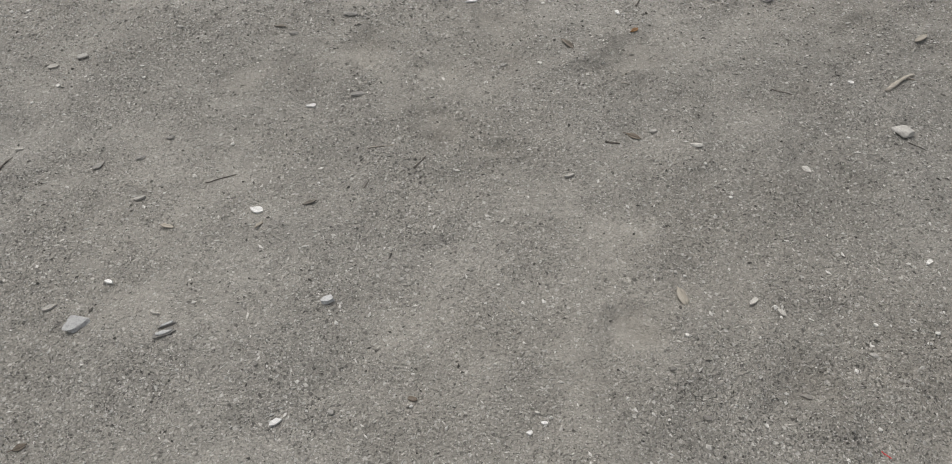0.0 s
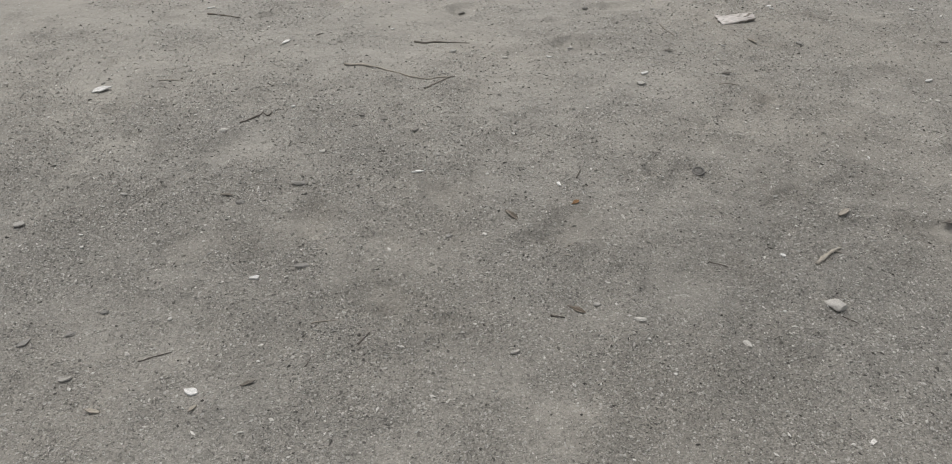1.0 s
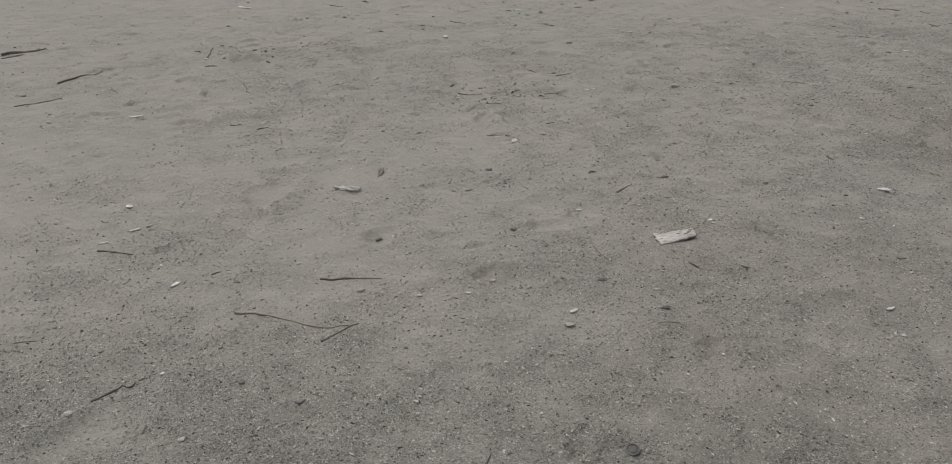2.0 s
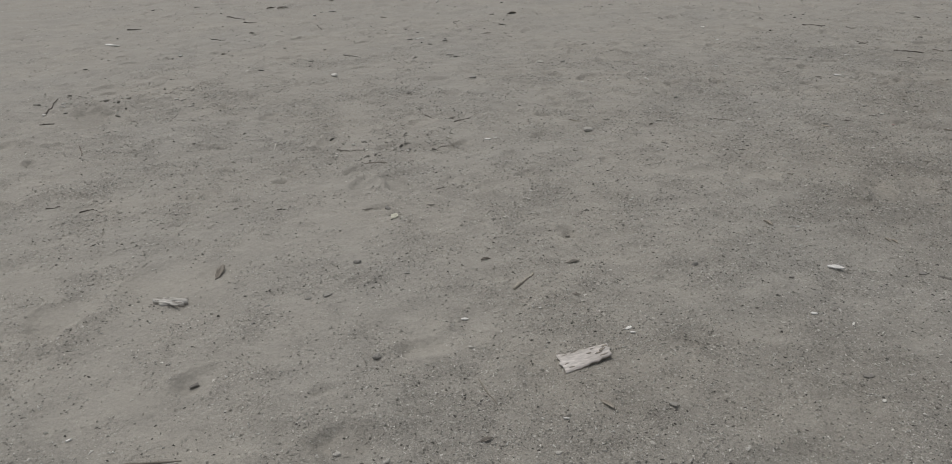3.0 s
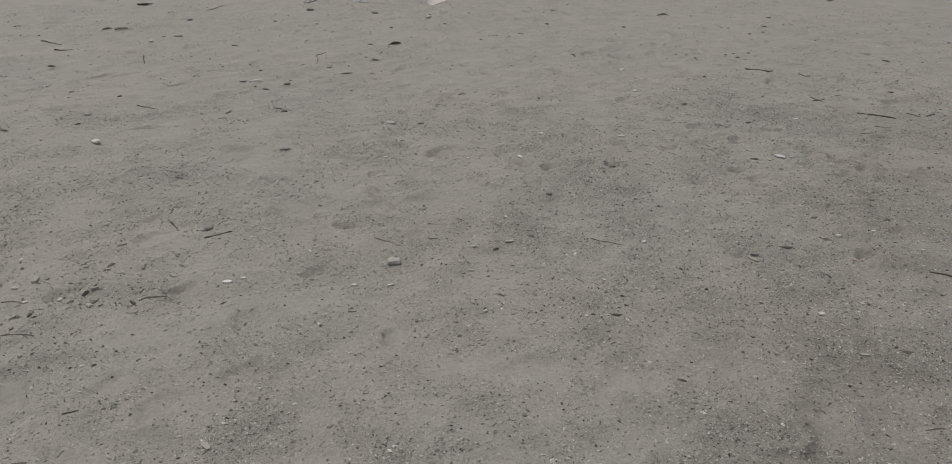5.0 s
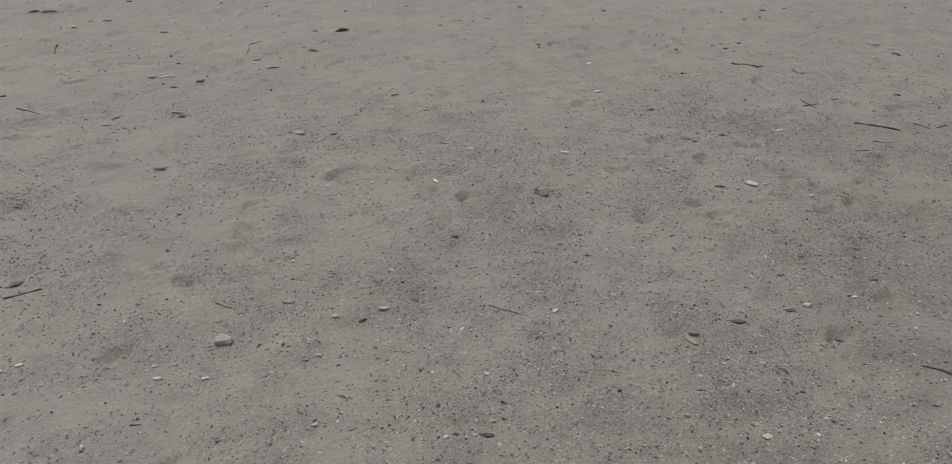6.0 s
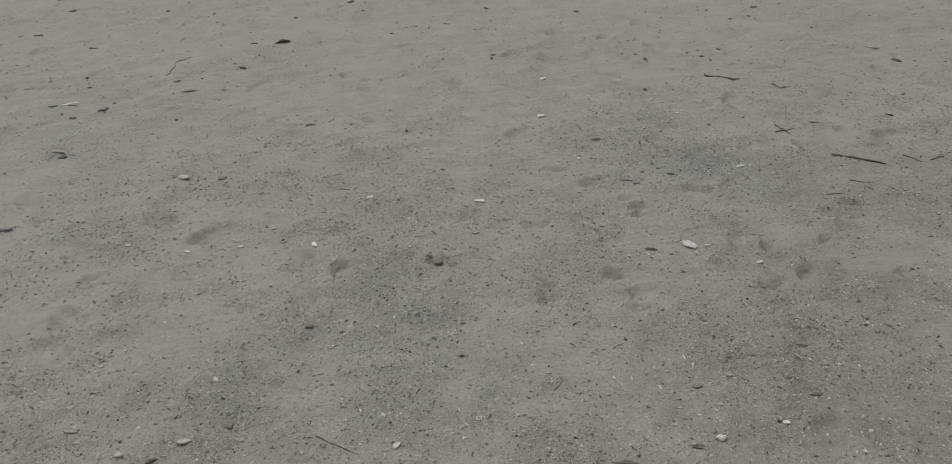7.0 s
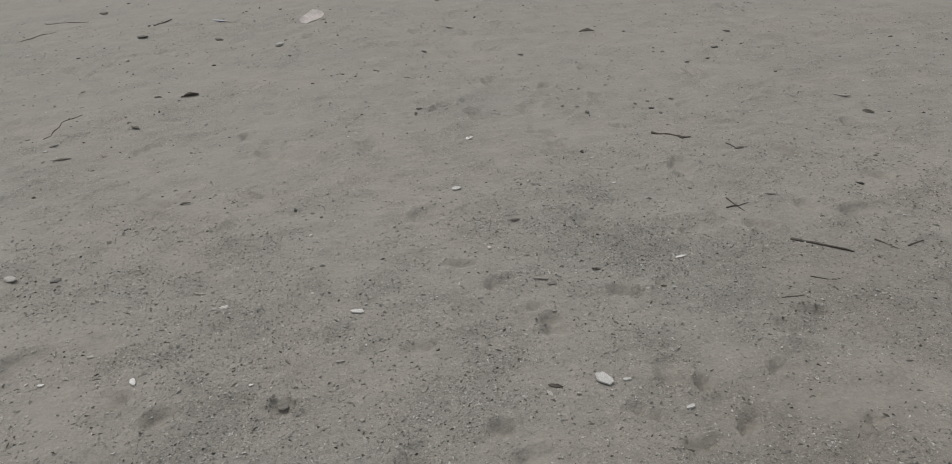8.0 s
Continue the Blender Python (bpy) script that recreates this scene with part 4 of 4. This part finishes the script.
scrap(2.461, 5.988, 0.044, 0.015, -16, "P")
scrap(3.335, 5.782, 0.026, 0.016, 36, "W")
scrap(4.397, 8.791, 0.051, 0.031, 39, "W")
scrap(4.406, 8.788, 0.039, 0.023, -80, "P")
scrap(4.237, 8.100, 0.049, 0.039, 33, "W")
scrap(3.759, 7.152, 0.050, 0.025, -22, "W")
scrap(4.461, 6.603, 0.068, 0.042, 108, "W")
scrap(4.975, 7.264, 0.052, 0.013, 13, "W")
scrap(2.542, 12.791, 0.211, 0.042, -41, "S")
scrap(4.660, 11.612, 0.085, 0.034, -51, "P")
scrap(3.075, 6.900, 0.037, 0.019, -64, "W")
scrap(2.795, 6.949, 0.021, 0.012, 4, "W")
scrap(3.186, 7.418, 0.048, 0.012, -23, "P")
scrap(3.700, 6.868, 0.028, 0.011, -6, "P")
scrap(4.654, 6.437, 0.030, 0.016, 30, "W")
scrap(4.418, 7.206, 0.053, 0.013, -18, "P")
scrap(6.656, 8.885, 0.096, 0.024, -40, "P")
scrap(1.550, 8.935, 0.096, 0.029, 22, "W")
scrap(2.084, 9.184, 0.028, 0.017, 27, "W")

# cap
cap(1.049, 2.231, 0.041, 0.039, -5, "D")

# washer
washer(1.046, 0.998, 0.011, 0.010, -1, "P")
washer(3.562, 5.849, 0.016, 0.015, -13, "P")

# thread
thread(0.891, 0.719, 0.904, 0.702, 0.0027, "R")
thread(1.996, 9.421, 1.988, 9.773, 0.0045, "D")
thread(1.988, 9.773, 2.079, 9.882, 0.0045, "D")

# stone
stone(-1.023, 1.971, 0.039, 0.027, -2, "P")
stone(-0.651, 1.595, 0.022, 0.015, 11, "G")
stone(-0.706, 1.522, 0.027, 0.014, 13, "G")
stone(-0.817, 1.503, 0.037, 0.020, 46, "G")
stone(-0.242, 2.165, 0.044, 0.018, -2, "G")
stone(-0.179, 1.763, 0.040, 0.018, 14, "G")
pebble(-0.480, 1.569, 0.014, "W")
pebble(-1.095, 1.760, 0.012, "W")
pebble(-0.829, 1.919, 0.012, "W")
pebble(-0.810, 1.869, 0.012, "W")
pebble(-1.365, 2.242, 0.018, "W")
pebble(-1.302, 2.236, 0.016, "W")
stone(1.237, 1.575, 0.057, 0.043, -16, "P")
stone(0.962, 1.459, 0.028, 0.017, -46, "P")
stone(0.708, 1.532, 0.033, 0.016, -13, "P")
pebble(1.094, 1.565, 0.012, "W")
pebble(1.165, 1.540, 0.011, "P")
pebble(0.715, 1.466, 0.009, "W")
stone(-0.682, 0.998, 0.056, 0.042, 22, "F")
stone(-0.154, 1.058, 0.029, 0.017, 19, "F")
stone(-0.111, 0.793, 0.012, 0.011, -6, "G")
stone(0.041, 0.823, 0.020, 0.010, -19, "B")
stone(-0.279, 0.901, 0.012, 0.008, 46, "D")
pebble(-0.107, 0.757, 0.009, "P")
pebble(0.108, 0.766, 0.008, "W")
pebble(0.039, 0.807, 0.008, "W")
pebble(-0.446, 1.058, 0.012, "P")
pebble(0.612, 1.129, 0.009, "W")
pebble(0.593, 1.140, 0.009, "P")
pebble(0.562, 0.980, 0.010, "P")
pebble(0.587, 0.965, 0.009, "W")
pebble(0.971, 0.992, 0.010, "W")
pebble(1.081, 0.965, 0.011, "W")
stone(0.943, 0.920, 0.018, 0.012, -24, "P")
pebble(0.702, 0.773, 0.010, "W")
pebble(0.900, 0.759, 0.008, "W")
pebble(0.533, 0.847, 0.006, "W")
stone(0.544, 0.886, 0.017, 0.010, -9, "D")
stone(0.791, 0.834, 0.024, 0.010, -22, "D")
stone(0.595, 0.789, 0.018, 0.012, -21, "D")
pebble(-1.848, 5.432, 0.037, "W")
stone(-2.297, 6.072, 0.072, 0.043, -25, "P")
pebble(-0.730, 3.414, 0.019, "W")
pebble(-0.562, 3.417, 0.019, "W")
stone(-1.106, 2.889, 0.018, 0.013, 51, "D")
stone(-0.548, 2.486, 0.032, 0.019, 13, "P")
stone(-0.195, 2.364, 0.023, 0.018, 36, "P")
stone(-0.086, 2.623, 0.023, 0.016, 32, "D")
stone(-0.407, 2.066, 0.031, 0.016, 4, "G")
stone(-0.767, 2.107, 0.022, 0.011, 14, "P")
stone(0.226, 1.895, 0.022, 0.016, 24, "G")
pebble(0.328, 1.899, 0.015, "W")
pebble(0.352, 2.225, 0.013, "W")
pebble(0.458, 2.494, 0.016, "W")
stone(0.989, 2.853, 0.037, 0.022, -15, "P")
pebble(0.745, 2.656, 0.013, "W")
pebble(1.455, 2.637, 0.013, "W")
pebble(1.310, 2.552, 0.013, "W")
pebble(0.822, 2.394, 0.012, "W")
stone(2.100, 2.697, 0.020, 0.014, -40, "P")
stone(2.050, 2.773, 0.021, 0.011, -40, "D")
stone(0.884, 3.633, 0.034, 0.024, 36, "G")
# the next two are added lumps for the small shadows of a scuff
stone(0.644, 4.075, 0.030, 0.015, 26, "G")
stone(0.717, 4.079, 0.040, 0.020, 32, "G")
pebble(2.362, 3.086, 0.016, "W")
stone(1.624, 3.048, 0.018, 0.014, -45, "P")
stone(1.745, 3.186, 0.029, 0.020, -35, "G")
stone(3.060, 3.703, 0.045, 0.018, -45, "D")
pebble(1.202, 3.632, 0.019, "P")
pebble(1.354, 3.221, 0.011, "W")
pebble(1.494, 3.823, 0.013, "W")
stone(-0.992, 11.737, 0.076, 0.046, 55, "D")
stone(-0.182, 8.597, 0.040, 0.024, 72, "D")
pebble(0.265, 8.877, 0.033, "D")
stone(0.733, 7.618, 0.075, 0.045, -53, "W")
stone(1.466, 4.622, 0.016, 0.013, 19, "G")
stone(0.994, 4.856, 0.043, 0.022, -53, "G")
pebble(0.923, 5.754, 0.023, "W")
pebble(2.032, 4.445, 0.012, "W")
stone(2.742, 4.212, 0.025, 0.015, -6, "P")
stone(3.720, 5.102, 0.027, 0.019, -36, "W")
pebble(2.553, 4.771, 0.017, "D")
pebble(4.181, 9.394, 0.039, "D")
stone(0.697, 10.882, 0.105, 0.063, -43, "P")
stone(0.569, 10.860, 0.046, 0.027, 8, "P")
stone(0.494, 10.627, 0.062, 0.043, 73, "W")
stone(0.684, 11.801, 0.070, 0.049, 29, "D")
stone(1.462, 8.929, 0.059, 0.024, 7, "G")
stone(1.625, 8.722, 0.053, 0.026, -28, "D")
stone(1.777, 8.791, 0.076, 0.038, 50, "G")
stone(1.394, 7.981, 0.051, 0.026, 3, "P")
stone(1.739, 8.141, 0.068, 0.027, 0, "P")
stone(2.444, 7.684, 0.063, 0.038, -8, "P")
stone(1.809, 7.292, 0.059, 0.033, 4, "G")
stone(1.423, 8.092, 0.045, 0.018, 34, "D")
stone(2.274, 5.788, 0.058, 0.049, -24, "P")
stone(2.566, 5.664, 0.019, 0.013, 9, "W")
stone(2.090, 5.688, 0.017, 0.012, -5, "W")
stone(2.619, 5.869, 0.024, 0.019, -26, "P")
stone(3.049, 5.481, 0.017, 0.012, -33, "W")
pebble(2.465, 6.268, 0.016, "W")
stone(4.161, 5.650, 0.033, 0.025, 2, "W")
stone(4.091, 5.444, 0.024, 0.017, 5, "K")
stone(3.730, 5.578, 0.037, 0.022, -32, "G")
stone(4.181, 5.494, 0.026, 0.015, -48, "D")
stone(3.487, 5.663, 0.014, 0.010, -23, "D")
pebble(3.946, 5.803, 0.011, "W")
stone(3.205, 11.456, 0.075, 0.085, 20, "W")
stone(1.188, 13.761, 0.134, 0.067, -34, "D")
stone(1.940, 12.194, 0.105, 0.052, 46, "D")
stone(2.659, 11.867, 0.105, 0.052, -48, "D")
stone(1.581, 11.529, 0.056, 0.033, -66, "D")
stone(2.414, 9.646, 0.028, 0.020, 81, "D")
stone(4.352, 10.808, 0.060, 0.036, -62, "D")
stone(4.166, 10.146, 0.042, 0.030, -54, "D")
stone(3.960, 10.376, 0.053, 0.021, -37, "G")
stone(3.296, 7.273, 0.035, 0.024, 6, "W")
stone(3.264, 7.263, 0.018, 0.013, 12, "P")
stone(2.619, 7.626, 0.042, 0.025, 19, "G")
stone(3.832, 6.913, 0.022, 0.013, 14, "P")
stone(3.438, 6.793, 0.015, 0.012, 23, "W")
stone(2.743, 6.970, 0.013, 0.011, 14, "W")
stone(2.911, 7.055, 0.028, 0.014, -26, "P")
stone(6.265, 7.988, 0.026, 0.016, 2, "D")
pebble(5.532, 9.103, 0.029, "D")
pebble(5.447, 9.079, 0.025, "D")
pebble(4.946, 8.310, 0.024, "W")
pebble(4.900, 8.239, 0.021, "W")
pebble(6.090, 9.837, 0.034, "D")
pebble(6.266, 9.882, 0.038, "D")
stone(6.469, 10.207, 0.061, 0.036, 17, "D")
stone(6.770, 10.637, 0.072, 0.036, -58, "D")
pebble(4.227, 8.425, 0.021, "D")
pebble(3.795, 8.676, 0.022, "D")
pebble(4.772, 7.741, 0.021, "D")
pebble(4.753, 6.395, 0.010, "W")
stone(2.092, 9.290, 0.054, 0.032, 30, "D")

# further small things, strewn along the way
stick(0.952, 1.768, 1.007, 1.743, 0.0050, "D")
stick(0.224, 1.054, 0.248, 1.027, 0.0040, "P")
stick(1.293, 2.831, 1.376, 2.841, 0.0060, "P")
stick(1.200, 3.449, 1.233, 3.314, 0.0070, "P")
stick(-0.337, 3.313, -0.315, 3.337, 0.0070, "D")
stick(0.464, 4.977, 0.504, 4.963, 0.0080, "D")
stick(5.396, 6.005, 5.491, 5.966, 0.0100, "D")
stick(2.535, 12.821, 2.849, 12.441, 0.0100, "P")
stick(3.157, 4.464, 3.211, 4.424, 0.0050, "P")
stick(4.064, 5.001, 4.102, 5.046, 0.0050, "P")
stick(2.080, 5.426, 2.108, 5.424, 0.0060, "D")
stick(3.791, 5.929, 3.820, 5.958, 0.0060, "P")
stick(3.919, 6.218, 3.947, 6.234, 0.0060, "D")
bark(1.362, 4.234, 0.042, 0.015, 7, "D")
bark(-0.006, 13.042, 0.179, 0.063, 5, "D")
bark(2.994, 8.249, 0.056, 0.020, 1, "D")
bark(5.732, 11.052, 0.121, 0.042, -23, "D")
leaf(1.712, 4.144, 0.059, 0.025, 12, "D")
leaf(1.730, 1.925, 0.051, 0.021, 12, "D")
leaf(1.352, 2.929, 0.043, 0.018, 10, "D")
leaf(1.172, 3.160, 0.044, 0.018, 17, "D")
leaf(0.901, 4.848, 0.045, 0.019, 8, "D")
leaf(1.651, 3.879, 0.028, 0.012, -12, "D")
leaf(1.202, 4.829, 0.032, 0.013, -5, "D")
leaf(3.004, 5.230, 0.038, 0.016, -14, "D")
leaf(4.095, 5.634, 0.038, 0.016, -16, "D")
leaf(3.902, 5.620, 0.054, 0.023, -13, "D")
leaf(3.845, 4.828, 0.034, 0.014, -22, "D")
leaf(4.492, 5.770, 0.034, 0.014, -2, "D")
leaf(4.562, 5.971, 0.027, 0.012, -18, "D")
leaf(4.836, 7.087, 0.030, 0.013, -13, "D")
leaf(4.429, 7.719, 0.046, 0.019, 1, "D")
leaf(5.558, 7.678, 0.037, 0.016, -20, "D")
scrap(0.652, 3.099, 0.024, 0.012, -27, "W")
scrap(1.210, 3.819, 0.028, 0.014, -20, "W")
scrap(0.634, 5.834, 0.035, 0.017, -40, "P")
scrap(1.641, 5.733, 0.040, 0.020, -10, "W")
scrap(1.696, 5.758, 0.023, 0.012, 10, "W")
scrap(2.110, 5.623, 0.026, 0.013, -12, "W")
scrap(2.247, 5.606, 0.023, 0.011, 11, "W")
scrap(2.777, 5.893, 0.039, 0.020, -7, "P")
scrap(4.528, 6.592, 0.026, 0.013, 4, "W")
scrap(2.352, 7.035, 0.027, 0.013, -19, "W")
scrap(2.590, 6.956, 0.027, 0.013, -32, "W")
scrap(3.077, 6.438, 0.027, 0.013, -2, "P")
stone(0.611, 1.608, 0.022, 0.015, -9, "P")
stone(2.393, 3.209, 0.037, 0.025, -7, "D")
stone(-0.004, 2.582, 0.029, 0.020, -7, "D")
stone(0.110, 2.516, 0.029, 0.020, 18, "D")
stone(0.255, 3.142, 0.035, 0.024, 11, "P")
stone(0.468, 3.101, 0.027, 0.019, -5, "P")
stone(1.361, 3.071, 0.021, 0.014, 0, "P")
stone(0.754, 3.169, 0.025, 0.017, 13, "P")
stone(0.884, 3.118, 0.025, 0.017, 11, "P")
stone(0.300, 3.597, 0.033, 0.022, 14, "D")
stone(0.837, 4.314, 0.038, 0.026, -10, "G")
stone(1.033, 4.186, 0.023, 0.016, 9, "G")
stone(2.505, 3.848, 0.026, 0.018, 4, "D")
stone(1.765, 4.419, 0.023, 0.015, 7, "G")
stone(2.191, 4.034, 0.030, 0.020, 3, "G")
stone(3.006, 3.766, 0.034, 0.022, -3, "G")
stone(8.180, 11.641, 0.090, 0.050, 10, "D")
stone(3.479, 4.444, 0.029, 0.020, -0, "D")
stone(3.416, 5.033, 0.016, 0.011, -24, "D")
stone(3.083, 6.357, 0.030, 0.020, 7, "D")
stone(3.573, 6.292, 0.022, 0.015, -1, "D")
stone(2.884, 5.943, 0.029, 0.020, -24, "D")
stone(4.322, 6.149, 0.022, 0.015, -0, "D")
stone(4.289, 5.884, 0.023, 0.016, -34, "P")
stone(4.189, 5.860, 0.032, 0.022, 5, "G")
stone(3.540, 6.697, 0.034, 0.023, -1, "D")
stone(4.209, 5.766, 0.018, 0.013, -30, "P")
stone(4.396, 5.957, 0.015, 0.010, 12, "D")
stone(4.325, 5.958, 0.015, 0.010, -7, "D")
stone(3.159, 6.070, 0.015, 0.010, -32, "D")
stone(4.371, 6.549, 0.015, 0.010, -23, "D")
stone(4.450, 7.166, 0.035, 0.024, 5, "D")
pebble(0.757, 1.359, 0.010, "W")
pebble(0.191, 2.330, 0.019, "P")
pebble(-0.653, 8.742, 0.042, "W")
pebble(0.766, 4.650, 0.013, "D")
pebble(1.032, 5.363, 0.021, "P")
pebble(4.357, 5.685, 0.020, "W")
pebble(3.531, 5.094, 0.015, "W")
pebble(2.894, 5.236, 0.017, "W")
pebble(3.028, 5.279, 0.016, "P")
pebble(3.849, 5.077, 0.014, "W")
pebble(2.559, 5.356, 0.016, "W")
pebble(1.276, 6.983, 0.025, "D")
pebble(1.977, 5.362, 0.013, "W")
pebble(2.329, 5.222, 0.013, "D")
pebble(3.305, 5.903, 0.017, "W")
pebble(4.432, 5.477, 0.015, "W")
pebble(4.807, 6.032, 0.016, "W")
pebble(3.759, 6.591, 0.017, "P")
pebble(3.579, 7.788, 0.020, "W")
pebble(3.925, 7.753, 0.020, "P")
pebble(4.282, 7.505, 0.022, "W")
pebble(2.011, 11.329, 0.039, "W")
pebble(6.020, 10.944, 0.040, "D")
pebble(5.095, 9.102, 0.029, "D")
pebble(5.127, 8.997, 0.035, "D")
pebble(6.042, 10.162, 0.036, "D")
pebble(5.697, 9.142, 0.030, "D")
pebble(5.013, 9.127, 0.029, "D")
pebble(5.042, 10.417, 0.041, "D")
pebble(6.381, 10.737, 0.034, "D")
pebble(4.956, 7.991, 0.020, "W")
pebble(5.891, 8.063, 0.021, "P")
pebble(3.621, 7.938, 0.021, "D")
